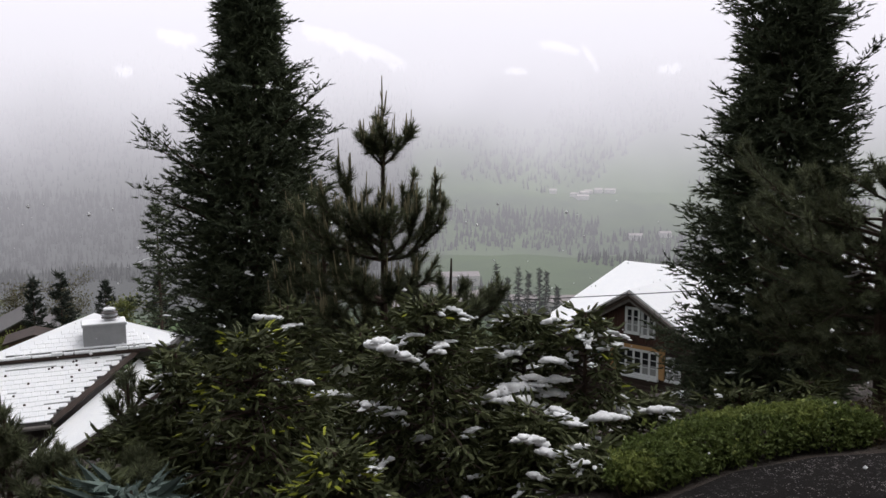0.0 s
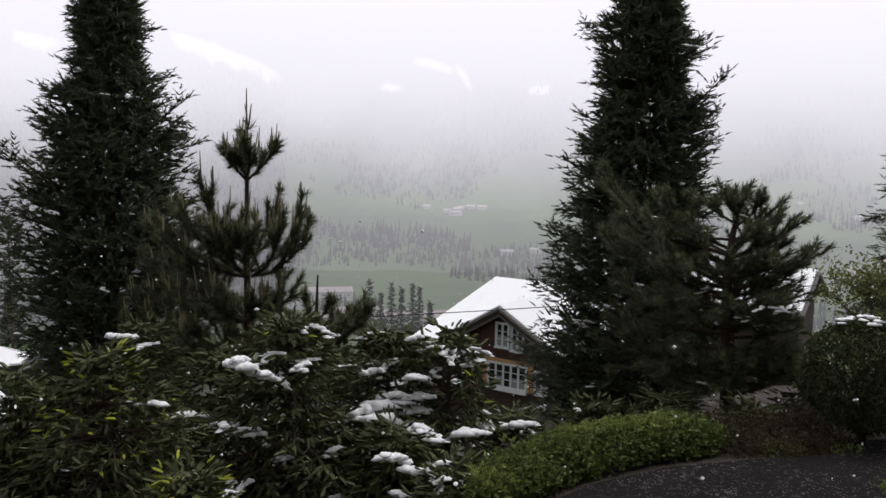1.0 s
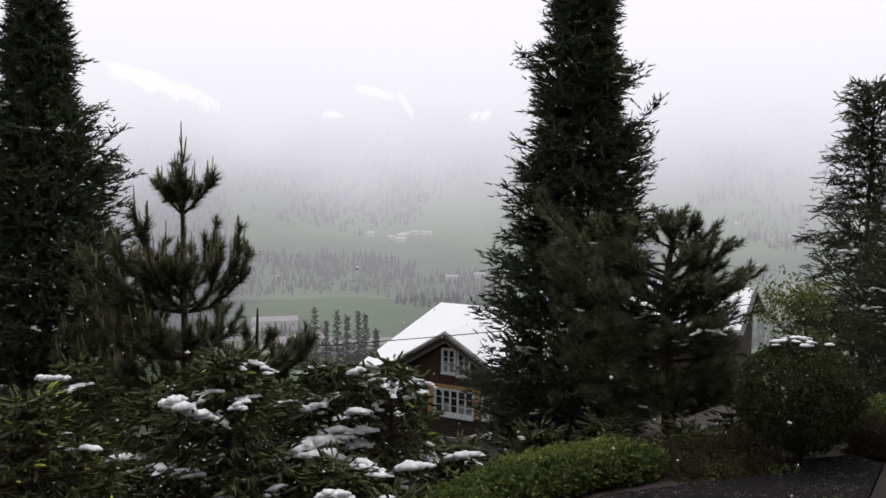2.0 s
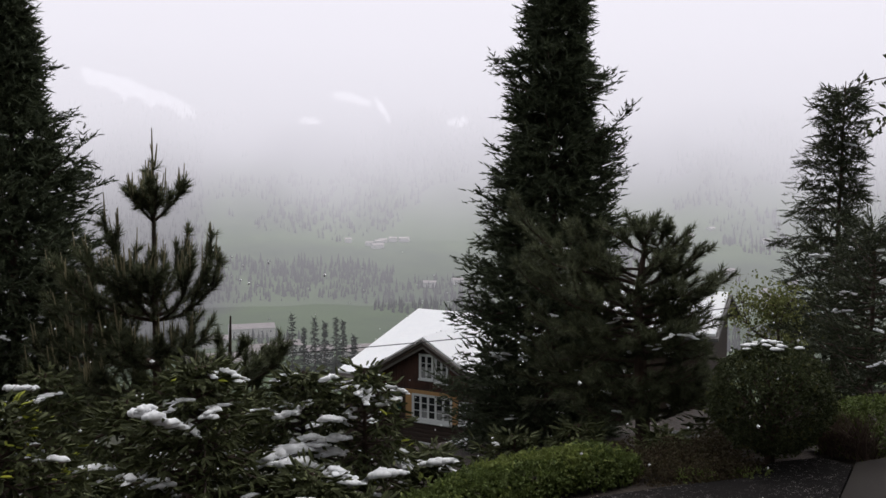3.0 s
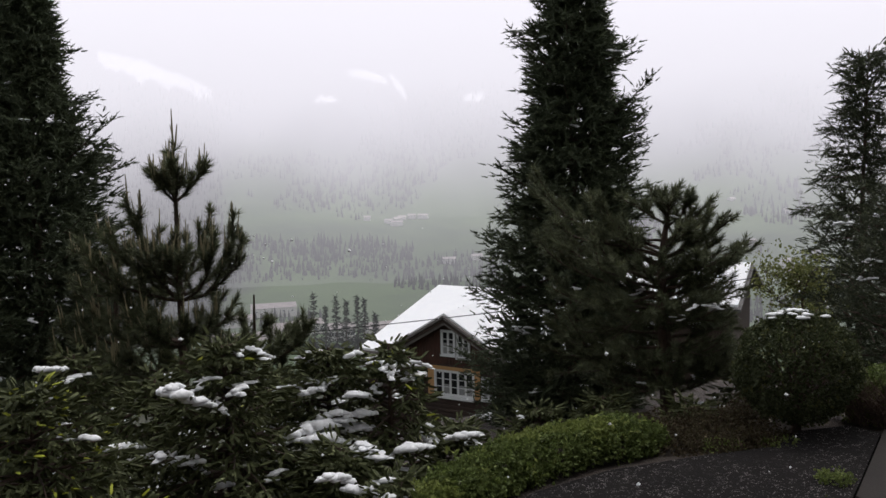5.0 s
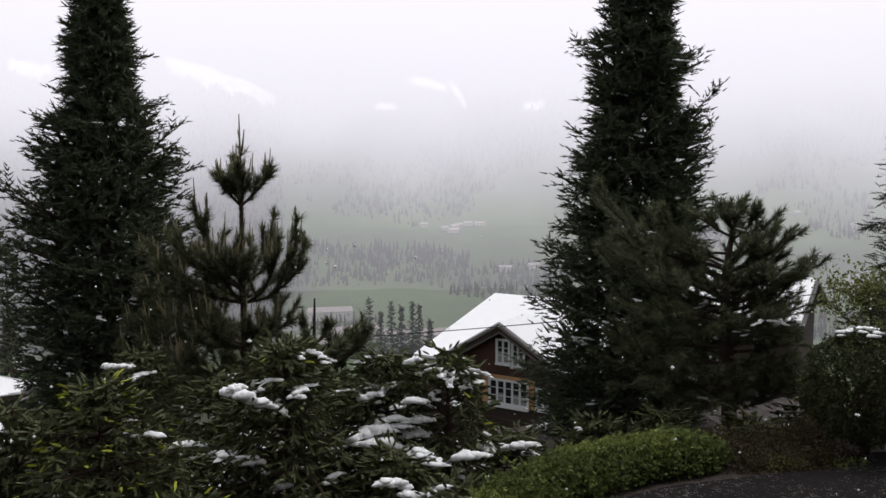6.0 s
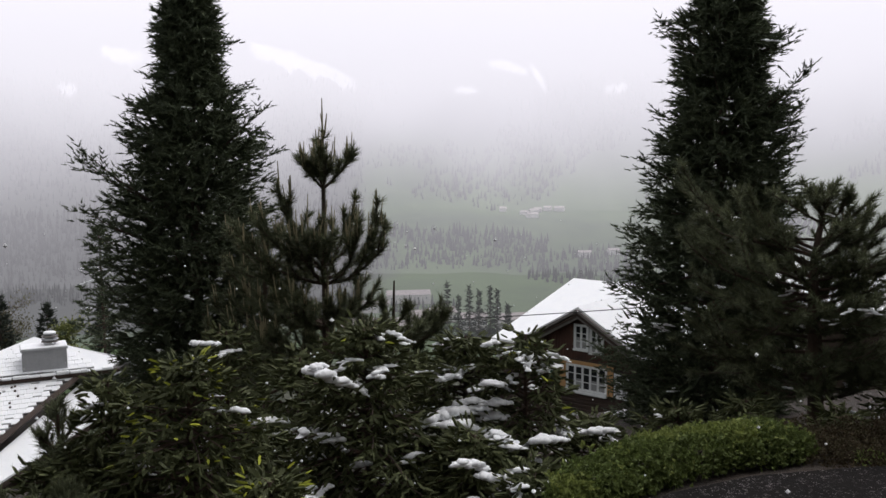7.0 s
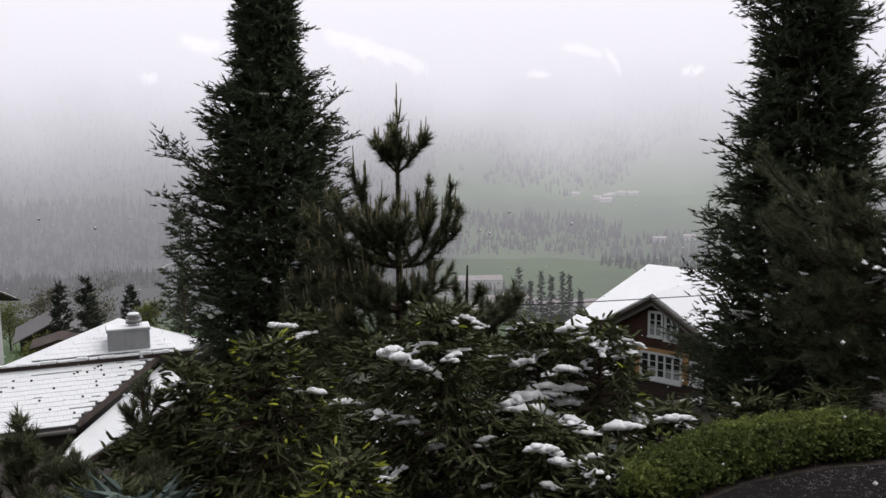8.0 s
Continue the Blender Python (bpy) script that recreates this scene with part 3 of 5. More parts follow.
def far_woods():
    """Spruce woods on the far slope: jagged little trees of three tiers."""
    rng = np.random.default_rng(5)
    tris = []
    made = 0
    while made < 12500:
        az = rng.uniform(-34, 44)
        r = rng.uniform(640, 1500)
        x, y = r * math.sin(radians(az)), r * math.cos(radians(az))
        f = noise.noise((x * 0.006, y * 0.006, 1.7)) + 0.5 * noise.noise((x * 0.02, y * 0.02, 9.0))
        band = 0.0
        if az < -2:
            band = 0.75 if r > 760 else 0.1
        elif az < 10:
            band = 1.0 if 880 < r < 1090 - 6 * (az + 2) else (-0.18 if r < 1200 else 0.35)
        elif az < 22:
            band = 0.10 if 900 < r < 1010 else (-0.16 if r < 1200 else 0.3)
        else:
            band = -0.15 if r < 1230 else 0.2
        if f + band < 0.12:
            continue
        made += 1
        h = rng.uniform(5, 13) * (1.15 if r > 1000 else 0.9)
        z = ground_z(x, y) - 1
        w = h * rng.uniform(0.13, 0.2)
        tiers = 1 if r > 950 else 2
        for k in range(tiers):
            zb, zt, ww = z + h * (0.05 + 0.36 * k), z + h * (1.0 if tiers == 1 else 0.66 + 0.34 * k), w * (1 - 0.34 * k)
            a = np.arange(5) * 2 * math.pi / 5 + rng.random()
            rr = ww * rng.uniform(0.65, 1.2, 5)
            ring = np.stack([x + rr * np.cos(a), y + rr * np.sin(a), zb + rng.normal(0, 0.05 * h, 5)], 1)
            top = np.array([x, y, zt])
            for i in range(5):
                tris += [ring[i], ring[(i + 1) % 5], top]
    tagged(soup("far_woods", np.array(tris), M_FARTREE, fresh=np.zeros(len(tris))), "dark spruce woods on the misty far slope", "woods", kind="stuff")


far_woods()


def snow_field(az0, r0, az1, r1, width, seed):
    """Old snow lying in a gully of the far slope, ragged along its lower edge."""
    rg = np.random.default_rng(seed)
    n, m = 40, 6
    bm = bmesh.new()
    grid = []
    for i in range(n + 1):
        s = i / n
        az, r = radians(az0 + (az1 - az0) * s), r0 + (r1 - r0) * s
        half = width * math.sin(math.pi * min(0.97, s * 0.9 + 0.08)) ** 0.6 * rg.uniform(0.6, 1.1)
        mid = 10 * noise.noise((s * 5, seed, 0))
        col = []
        for j in range(m + 1):
            rr = r + mid + half * (2 * j / m - 1) - (rg.uniform(0, 0.9) * width if j == 0 else 0)
            x, y = rr * math.sin(az), rr * math.cos(az)
            col.append(bm.verts.new((x, y, ground_z(x, y) + 2.5)))
        grid.append(col)
    for p, q in zip(grid, grid[1:]):
        for j in range(m):
            bm.faces.new((p[j], q[j], q[j + 1], p[j + 1]))
    tagged(part("snow_field", bm, M_SNOW), "patch of old snow high on the misty slope", "snow", "snow fields", kind="stuff")


for k, (a0, r0, a1, r1, w) in enumerate([(-8.8, 1572, -2.3, 1488, 20), (4.0, 1478, 5.4, 1476, 7), (6.2, 1540, 8.6, 1520, 10), (8.8, 1530, 9.8, 1475, 13), (-20, 1470, -19.0, 1466, 12), (-17.5, 1550, -15.2, 1540, 16), (13.5, 1470, 15, 1480, 9), (-13.5, 1600, -11, 1560, 14)]):
    snow_field(a0, r0, a1, r1, w, 300 + k)


def house(name, at, turn, length, width, wall_h, pitch, label, wall_mat, roof_mat, over=0.4, snow=0.0, windows=(), group="", base_mat=None):
    """A gabled house: walls with gables, two roof plates, optional snow on them, windows on the front long side."""
    h = empty(name, at, label, "house", group, turn)
    l, w, rz = length / 2, width / 2, wall_h + width / 2 * math.tan(radians(pitch))
    bm = bmesh.new()
    prof = [(-w, -4), (w, -4), (w, wall_h), (0, rz), (-w, wall_h)]
    a = [bm.verts.new((-l, y, z)) for y, z in prof]
    b = [bm.verts.new((l, y, z)) for y, z in prof]
    bm.faces.new(a[::-1])
    bm.faces.new(b)
    for i in range(5):
        bm.faces.new((a[i], a[(i + 1) % 5], b[(i + 1) % 5], b[i]))
    bmesh.ops.recalc_face_normals(bm, faces=bm.faces)
    part("wall", bm, wall_mat, h)
    t = math.tan(radians(pitch))
    for sg in (-1, 1):
        ye, ze = sg * (w + over), wall_h - over * t + 0.12
        roof = part("roof", slab([(-l - over, 0, rz + 0.12), (l + over, 0, rz + 0.12), (l + over, ye, ze), (-l - over, ye, ze)], 0.12), roof_mat, h)
        if snow:
            k = 0.12
            part("snow", slab([(-l - over + k, -sg * 0.0, rz + 0.12 + snow), (l + over - k, 0, rz + 0.12 + snow), (l + over - k, ye - sg * k, ze + snow + k * t), (-l - over + k, ye - sg * k, ze + snow + k * t)], snow - 0.004), M_SNOW, roof)
    for x, z, ww, hh in windows:
        win = part("window", boxed(x - ww / 2, x + ww / 2, -w - 0.05, -w + 0.04, z - hh / 2, z + hh / 2, bevel=0.02), M_WHITE, h)
        part("pane", boxed(x - ww * 0.4, x - ww * 0.04, -w - 0.07, -w, z - hh * 0.4, z + hh * 0.4), M_GLASS, win)
        part("pane", boxed(x + ww * 0.04, x + ww * 0.4, -w - 0.07, -w, z - hh * 0.4, z + hh * 0.4), M_GLASS, win)
    return h


rng = np.random.default_rng(21)
for x, y, z, tn, l, w, hh in [(11, 690, -114, 5, 34, 14, 6), (-14, 640, -112, 0, 20, 12, 6), (58, 325, -53, 10, 16, 10, 5), (48, 345, -57, 8, 14, 9, 5), (66, 340, -56, -20, 12, 9, 5),
                              (-6, 300, -56, 4, 24, 10, 4), (8, 306, -57, 6, 9, 8, 6), (22, 420, -80, 20, 14, 9, 5), (30, 330, -62, 0, 10, 8, 4)]:
    house("far_house", (x, y, ground_z(x, y) + 1), tn, l, w, hh, 22, "pale walled valley house with a grey roof", M_FARWALL, M_FARROOF, windows=[(k * l / 5 - l * 0.4, hh * 0.55, 1.6, 1.5) for k in range(5)], group="valley houses")
for k in range(26):
    az, r = rng.uniform(12, 40), rng.uniform(900, 1230)
    if k < 7:
        az, r = rng.uniform(4, 11), rng.uniform(1130, 1200)
    x, y = r * math.sin(radians(az)), r * math.cos(radians(az))
    house("far_house", (x, y, ground_z(x, y)), rng.uniform(-40, 40), rng.uniform(9, 15), 8, 4.5, 24, "small pale hillside farmhouse on a meadow", M_FARWALL, M_FARROOF, group="hillside houses")


def far_conifer(x, y, top, reach, seed, limbs=60, label="dark slender spruce in the valley mist", group="valley spruces", kinds=None, mat=None):
    z = ground_z(x, y) - 0.3
    return conifer("spruce_tree", (x, y, z), top - z, lambda u: reach * (1 - u) ** 1.05 + 0.06, np.random.default_rng(seed), label, limbs=limbs, kinds=kinds or K_FAR, mat=mat or M_FARTREE,
                   trunk=0.25, rise=(-0.35, 0.2), curl=0.12, lateral=0.55, step=0.55, size=1.0, taper=0.6, fill=1.4, inner=0.12, group=group)


for i, (x, y, top, reach) in enumerate([(13.8, 227, -31.8, 3.6), (19.8, 229, -33.4, 3.4), (22.6, 232, -35.0, 3.0), (25.2, 228, -33.2, 3.5), (27.4, 233, -35, 3.0), (17.4, 236, -37, 2.2), (29.5, 226, -38, 2.2), (-2, 262, -47, 2.2)]):
    far_conifer(x, y, top, reach, 100 + i)

# ---------------------------------------------------------------- chalet across the slope


def chalet():
    """Timber chalet: main roof with a cross gable, boarded gable wall, white windows."""
    h = empty("chalet", (8.18, 39.17, 0), "dark timber chalet with a snowy roof and white windows", "house", turn=-42)
    apex, eave, half, lo, hi, back, ground, cx = -5.33, -7.22, 3.25, -4.35, 7.0, 15.0, -15.0, 0.48
    slope = (apex - eave) / half
    bm = bmesh.new()
    prof = [(lo + 0.25, 0, ground), (hi - 0.3, 0, ground), (hi - 0.3, 0, eave - 0.1), (cx + half - 0.1, 0, eave - 0.1), (cx, 0, apex - 0.2), (cx - half + 0.1, 0, eave - 0.1), (lo + 0.25, 0, eave - 0.1)]
    f = bm.faces.new([bm.verts.new(p) for p in prof])
    ext = bmesh.ops.extrude_face_region(bm, geom=[f])
    bmesh.ops.translate(bm, vec=(0, 0.3, 0), verts=[v for v in ext["geom"] if isinstance(v, bmesh.types.BMVert)])
    bmesh.ops.recalc_face_normals(bm, faces=bm.faces)
    part("front_wall", bm, M_TIMBER, h)
    bm = boxed(lo + 0.25, lo + 0.55, 0.3, back - 0.6, ground, eave - 0.1)
    box(bm, hi - 0.6, hi - 0.3, 0.3, back - 0.6, ground, eave - 0.1)
    box(bm, lo + 0.55, hi - 0.6, back - 0.9, back - 0.6, ground, eave - 0.1)
    part("wall", bm, M_TIMBER, h)
    bm = bmesh.new()
    for x in (lo + 0.25, hi - 0.6):
        a = [bm.verts.new((x, y, z)) for y, z in ((0.0, eave - 0.1), (back - 0.6, eave - 0.1), (7.4, apex - 0.2))]
        b = [bm.verts.new((x + 0.3, v.co.y, v.co.z)) for v in a]
        bm.faces.new(a)
        bm.faces.new(b[::-1])
        for i in range(3):
            bm.faces.new((a[i], b[i], b[(i + 1) % 3], a[(i + 1) % 3]))
    bmesh.ops.recalc_face_normals(bm, faces=bm.faces)
    part("gable_wall", bm, M_TIMBER, h)
    # main roof, front and back, then the cross gable's two plates
    y0 = -0.45
    ze = eave - 0.0
    s2 = (apex - eave) / 7.4
    rear = part("roof", slab([(lo, 7.4, apex), (hi, 7.4, apex), (hi, back, eave), (lo, back, eave)], 0.16), M_FASCIA, h)
    part("snow", slab([(lo + 0.05, 7.4, apex + 0.10), (hi, 7.4, apex + 0.10), (hi, back, eave + 0.1), (lo + 0.05, back, eave + 0.1)], 0.096), M_SNOW, rear)
    for sg, xe in ((-1, lo), (1, hi)):
        ze2 = ze + y0 * s2
        pl = part("roof", slab([(xe, 7.4, apex), (cx, 7.4, apex), (cx + sg * half, 0, ze), (cx + sg * half, y0, ze2), (xe, y0, ze2)], 0.16), M_FASCIA, h)
        part("snow", slab([(xe, 7.4, apex + 0.10), (cx, 7.4, apex + 0.10), (cx + sg * half, 0, ze + 0.11), (cx + sg * half, y0 + 0.06, ze2 + 0.11), (xe - sg * 0.05, y0 + 0.06, ze2 + 0.11)], 0.098), M_SNOW, pl)
        x1, z1 = cx + sg * (half + 0.1), apex - (half + 0.1) * slope
        pl = part("cross_roof", slab([(cx, y0 - 0.1, apex + 0.02), (cx, 7.4, apex + 0.02), (cx + sg * half, 0.0, ze + 0.02), (x1, y0 - 0.1, z1 + 0.02)], 0.14), M_FASCIA, h)
        part("snow", slab([(cx, y0 - 0.02, apex + 0.13), (cx, 7.4, apex + 0.13), (cx + sg * half, 0.0, ze + 0.13), (x1 - sg * 0.04, y0 - 0.02, z1 + 0.14)], 0.106), M_SNOW, pl)
        # barge boards: two stepped planks under the edge
        for k, (dy, dz, m) in enumerate(((-0.13, 0.03, M_FASCIA), (-0.05, -0.15, M_TIMBER), (0.02, -0.28, M_FASCIA))):
            bm = bmesh.new()
            q = [(cx, apex + dz), (x1, z1 + dz), (x1, z1 + dz - 0.13), (cx, apex + dz - 0.13)]
            a = [bm.verts.new((x, y0 + dy - 0.03, z)) for x, z in q]
            b = [bm.verts.new((x, y0 + dy + 0.02, z)) for x, z in q]
            bm.faces.new(a)
            bm.faces.new(b[::-1])
            for i in range(4):
                bm.faces.new((a[i], b[i], b[(i + 1) % 4], a[(i + 1) % 4]))
            bmesh.ops.recalc_face_normals(bm, faces=bm.faces)
            part("barge_board", bm, m, h)
    # vertical boards in the gable, logs below
    rg = np.random.default_rng(3)
    x = -2.3
    while x < 3.3:
        w = 0.15
        top = apex - 0.36 - max(abs(x - cx), abs(x + w - cx)) * slope
        if top > -7.7:
            part("board", boxed(x + 0.006, x + w - 0.006, -0.03 - 0.01 * rg.random(), 0.004, -7.72, top, bevel=0.004), M_REDTIMBER, h)
        x += w
    z = -7.74
    while z > -12.5:
        part("log", boxed(-3.7, 6.2, -0.05, 0.004, z - 0.19, z - 0.01, bevel=0.03), M_TIMBER, h)
        z -= 0.20
    bm = boxed(-3.7, 6.2, -0.07, 0.0, -7.75, -7.69)
    part("trim_board", bm, M_TIMBER, h)

    def window(x0, x1, z0, z1, sashes, rows, cols, curtain, deep=-0.06):
        win = empty_part("window", h)
        bm = boxed(x0 - 0.06, x1 + 0.06, deep - 0.05, deep + 0.03, z1, z1 + 0.06)
        box(bm, x0 - 0.08, x1 + 0.08, deep - 0.09, deep + 0.03, z0 - 0.08, z0)
        box(bm, x0 - 0.06, x0, deep - 0.05, deep + 0.03, z0, z1)
        box(bm, x1, x1 + 0.06, deep - 0.05, deep + 0.03, z0, z1)
        part("window_frame", bm, M_WHITE, win)
        sw = (x1 - x0) / sashes
        for k in range(sashes):
            a, b = x0 + k * sw + 0.004, x0 + (k + 1) * sw - 0.004
            bm = bmesh.new()
            for q in ((a, a + 0.045, z0, z1), (b - 0.045, b, z0, z1)):
                box(bm, q[0], q[1], deep - 0.035, deep + 0.02, q[2], q[3])
            for q in ((z0, z0 + 0.05), (z1 - 0.05, z1)):
                box(bm, a + 0.045, b - 0.045, deep - 0.035, deep + 0.02, *q)
            for r in range(1, rows):
                zz = z0 + (z1 - z0) * r / rows
                box(bm, a + 0.045, b - 0.045, deep - 0.03, deep + 0.01, zz - 0.013, zz + 0.013)
            for c in range(1, cols):
                xx = a + (b - a) * c / cols
                box(bm, xx - 0.013, xx + 0.013, deep - 0.028, deep + 0.008, z0 + 0.05, z1 - 0.05)
            part("sash", bm, M_WHITE, win)
            part("pane", boxed(a + 0.03, b - 0.03, deep + 0.0, deep + 0.012, z0 + 0.03, z1 - 0.03), M_GLASS, win)
            if curtain[k % len(curtain)]:
                bm = bmesh.new()
                zt = z0 + (z1 - z0) * curtain[k % len(curtain)]
                n = 9
                cols_ = [(a + 0.05 + (b - a - 0.1) * i / n, deep - 0.004 - 0.002 * (i % 2)) for i in range(n + 1)]
                lo_, hi_ = [bm.verts.new((x, y, z0 + 0.06)) for x, y in cols_], [bm.verts.new((x, y, zt)) for x, y in cols_]
                for i in range(n):
                    bm.faces.new((lo_[i], lo_[i + 1], hi_[i + 1], hi_[i]))
                part("curtain", bm, M_CURTAIN, win, "white net curtain behind the panes")
        return win

    window(0.14, 0.77, -7.20, -6.12, 2, 3, 1, (0.5, 0.5))
    window(0.95, 1.53, -7.28, -6.22, 2, 3, 1, (0.5, 0.5))
    window(-0.24, 1.73, -9.06, -7.98, 5, 3, 1, (0.0, 0.45, 0.0, 0.45, 0.45))
    window(-1.84, -1.40, -8.72, -7.78, 2, 3, 1, (0.0, 0.5))
    window(2.20, 2.8, -9.08, -8.1, 2, 3, 1, (0.6, 0.6))
    window(0.10, 0.86, -11.15, -10.22, 3, 3, 1, (0.5, 0.0, 0.5))
    part("jamb", boxed(-0.64, -0.31, -0.10, 0.0, -9.12, -7.76, bevel=0.008), M_NEWWOOD, h, "new pale larch boards round the window")
    part("jamb", boxed(1.80, 2.08, -0.10, 0.0, -9.14, -7.76, bevel=0.008), M_NEWWOOD, h, "new pale larch boards round the window")
    part("lintel", boxed(-0.66, 2.10, -0.12, 0.0, -7.91, -7.75, bevel=0.008), M_NEWWOOD, h, "new pale larch boards round the window")
    part("sill", boxed(-0.32, 1.80, -0.2, 0.0, -9.24, -9.15, bevel=0.01), M_WHITE, h)
    sh = part("shutter", boxed(-1.32, -0.88, -0.12, -0.07, -8.74, -7.76, bevel=0.006), M_GREENPAINT, h, "green painted window shutter")
    for k in range(9):
        part("slat", boxed(-1.27, -0.93, -0.135, -0.12, -8.68 + k * 0.1, -8.62 + k * 0.1), M_GREENPAINT, sh)
    part("gutter", boxed(lo, cx - half, y0 - 0.1, y0 - 0.02, ze - 0.32, ze - 0.22, bevel=0.02), M_FASCIA, h)
    part("chimney", boxed(1.6, 2.3, 7.9, 8.6, apex - 0.6, apex + 0.75, bevel=0.03), M_SHEET, h)
    return h


def empty_part(name, parent):
    ob = new(name)
    ob.parent = parent
    return ob


chalet()

# ---------------------------------------------------------------- near roof with the metal chimney


def near_roof():
    """A low house: lower slated plane under a raised upper roof, with a sheet-metal chimney and a side strip of roof."""
    h = empty("house", (-14.84, 27.43, -5.65), "low house with snowy slate roof and metal chimney", "house", turn=23.7)
    # local axes: x along the roof step, -y down the slope
    t, q = math.tan(radians(20)), math.tan(radians(18.5))
    k = 1.3
    zl = lambda y: y * t
    zu = lambda y: y * q
    lower = part("lower_roof", slab([(-7, 0, 0), (3.72 * k, 0, 0), (1.62 * k, -2.42 * k, zl(-2.42 * k)), (-7, -2.42 * k, zl(-2.42 * k))], 0.12), M_SLATE, h)
    peak = (2.78 * k, 1.75 * k, zu(1.75 * k))
    up = part("upper_roof", slab([(-0.05 * k, -0.12, 0.16), (4.6 * k, -0.12, 0.16), (4.9 * k, 0.4, 0.3), (peak[0], peak[1], peak[2] + 0.2)], 0.14), M_SLATE, h)
    part("snow", slab([(0.0, -0.06, 0.20), (4.5 * k, -0.06, 0.20), (4.8 * k, 0.4, 0.34), (peak[0], peak[1], peak[2] + 0.25)], 0.05), M_SNOW, up)
    part("rear_roof", slab([(peak[0], peak[1], peak[2] + 0.2), (5.0 * k, 0.5, 0.25), (7 * k, 3.0 * k, -1.2), (3.0 * k, 6 * k, -2.2)], 0.14), M_SHEET, h)
    west = part("west_roof", slab([(peak[0], peak[1], peak[2] + 0.2), (-0.05 * k, -0.12, 0.16), (-2.4, 4, -4.5), (1.3, 9, -4.5)], 0.14), M_SLATE, h)
    part("snow", slab([(peak[0], peak[1], peak[2] + 0.25), (0.0, -0.06, 0.21), (-2.4, 4, -4.45), (1.3, 9, -4.45)], 0.05), M_SNOW, west)
    bm = boxed(-7, 4.7 * k, -0.22, -0.12, 0.02, 0.15, bevel=0.02)
    part("fascia", bm, M_TIMBER, h, "dark board under the upper roof edge")
    rg = np.random.default_rng(8)
    bm = bmesh.new()
    x = -6.5
    while x < 4.5 * k:
        w = rg.uniform(0.2, 0.5)
        box(bm, x, x + w, -0.25, -0.1, 0.15, 0.20 + rg.uniform(0.0, 0.07), bevel=0.025)
        x += w * rg.uniform(0.9, 1.15)
    part("snow_edge", bm, M_SNOW, h)
    # hip board
    a, b = Vector((3.74 * k, 0.0, 0.02)), Vector((1.6 * k, -2.46 * k, zl(-2.46 * k) + 0.02))
    soup("hip_board", tube_tris([a, (a + b) / 2, b], [0.11, 0.11, 0.11], 4), M_TIMBER, h, label="dark wooden hip board")
    # side strip of roof below the hip
    p = [(3.76 * k, 0.1, -0.28), (4.35 * k, -1.1 * k, -0.85), (1.05 * k, -3.9 * k, -2.05), (0.85 * k, -3.75 * k, -1.85), (1.66 * k, -2.5 * k, zl(-2.5 * k) - 0.22)]
    strip = part("side_roof", slab([(x, y, z - 0.07) for x, y, z in p], 0.16), M_TIMBER, h)
    part("snow", slab(p, 0.066), M_SNOW, strip)
    bm = boxed(-7, 1.4 * k, -2.2 * k, 5, -6, zl(-2.42 * k) - 0.9)
    box(bm, 1.4 * k, 3.6 * k, -0.4, 6, -6, -2.2)
    part("wall", bm, M_TIMBER, h)
    part("gutter", boxed(-7, 1.6 * k, -2.52 * k, -2.43 * k, zl(-2.45 * k) - 0.16, zl(-2.45 * k) - 0.04, bevel=0.03), M_FASCIA, h)
    # chimney
    c = empty_part("chimney", h)
    c["label"] = "boxy zinc-clad chimney with a round steel cowl"
    x0, x1, y0, y1, zb, zt = 2.44 * k, 3.46 * k, 0.06 * k, 0.72 * k, -0.1, 0.95
    part("cladding", boxed(x0, x1, y0, y1, zb, zt, bevel=0.01), M_SHEET, c)
    for i in range(6):
        xx = x0 + (x1 - x0) * i / 5
        part("seam", boxed(xx - 0.012, xx + 0.012, y0 - 0.022, y0 + 0.001, zb, zt - 0.02), M_SHEET, c)
    part("cap", boxed(x0 - 0.05, x1 + 0.05, y0 - 0.05, y1 + 0.05, zt, zt + 0.07, bevel=0.012), M_SHEET, c)
    part("snow", boxed(x0 - 0.04, x1 + 0.04, y0 - 0.04, y1 + 0.04, zt + 0.071, zt + 0.11, bevel=0.02), M_SNOW, c)
    cx, cy = (x0 + x1) / 2 + 0.2, (y0 + y1) / 2
    tr = [tube_tris([(cx, cy, zt + 0.08), (cx, cy, zt + 0.42)], [0.19, 0.19], 18)]
    part_pipe = soup("flue", np.concatenate(tr), M_STEEL, c)
    for i in range(4):
        z = zt + 0.2 + i * 0.085
        r = 0.27 if i < 3 else 0.2
        soup("louvre", np.concatenate([tube_tris([(cx, cy, z), (cx, cy, z + 0.03), (cx, cy, z + 0.045)], [r, r * 0.96, 0.01], 20)]), M_STEEL if i % 2 else M_FASCIA, c)
    soup("snow", tube_tris([(cx, cy, zt + 0.5), (cx, cy, zt + 0.53), (cx, cy, zt + 0.55)], [0.2, 0.17, 0.01], 18), M_SNOW, c)
    # slates with snow on them, courses up the slope
    variants = []
    for v in range(5):
        bm = boxed(-0.118, 0.118, -0.155, 0.155, 0.0, 0.018, slot=0)
        lo = -0.155 + (0.012, 0.02, 0.03, 0.05, 0.10)[v]
        box(bm, -0.127, 0.127, lo, 0.157, 0.019, 0.050, bevel=0.012, slot=1)
        me = bpy.data.meshes.new("slate")
        bm.to_mesh(me)
        bm.free()
        me.materials.append(M_SLATE)
        me.materials.append(M_SNOW)
        variants.append(me)
    rows = 13
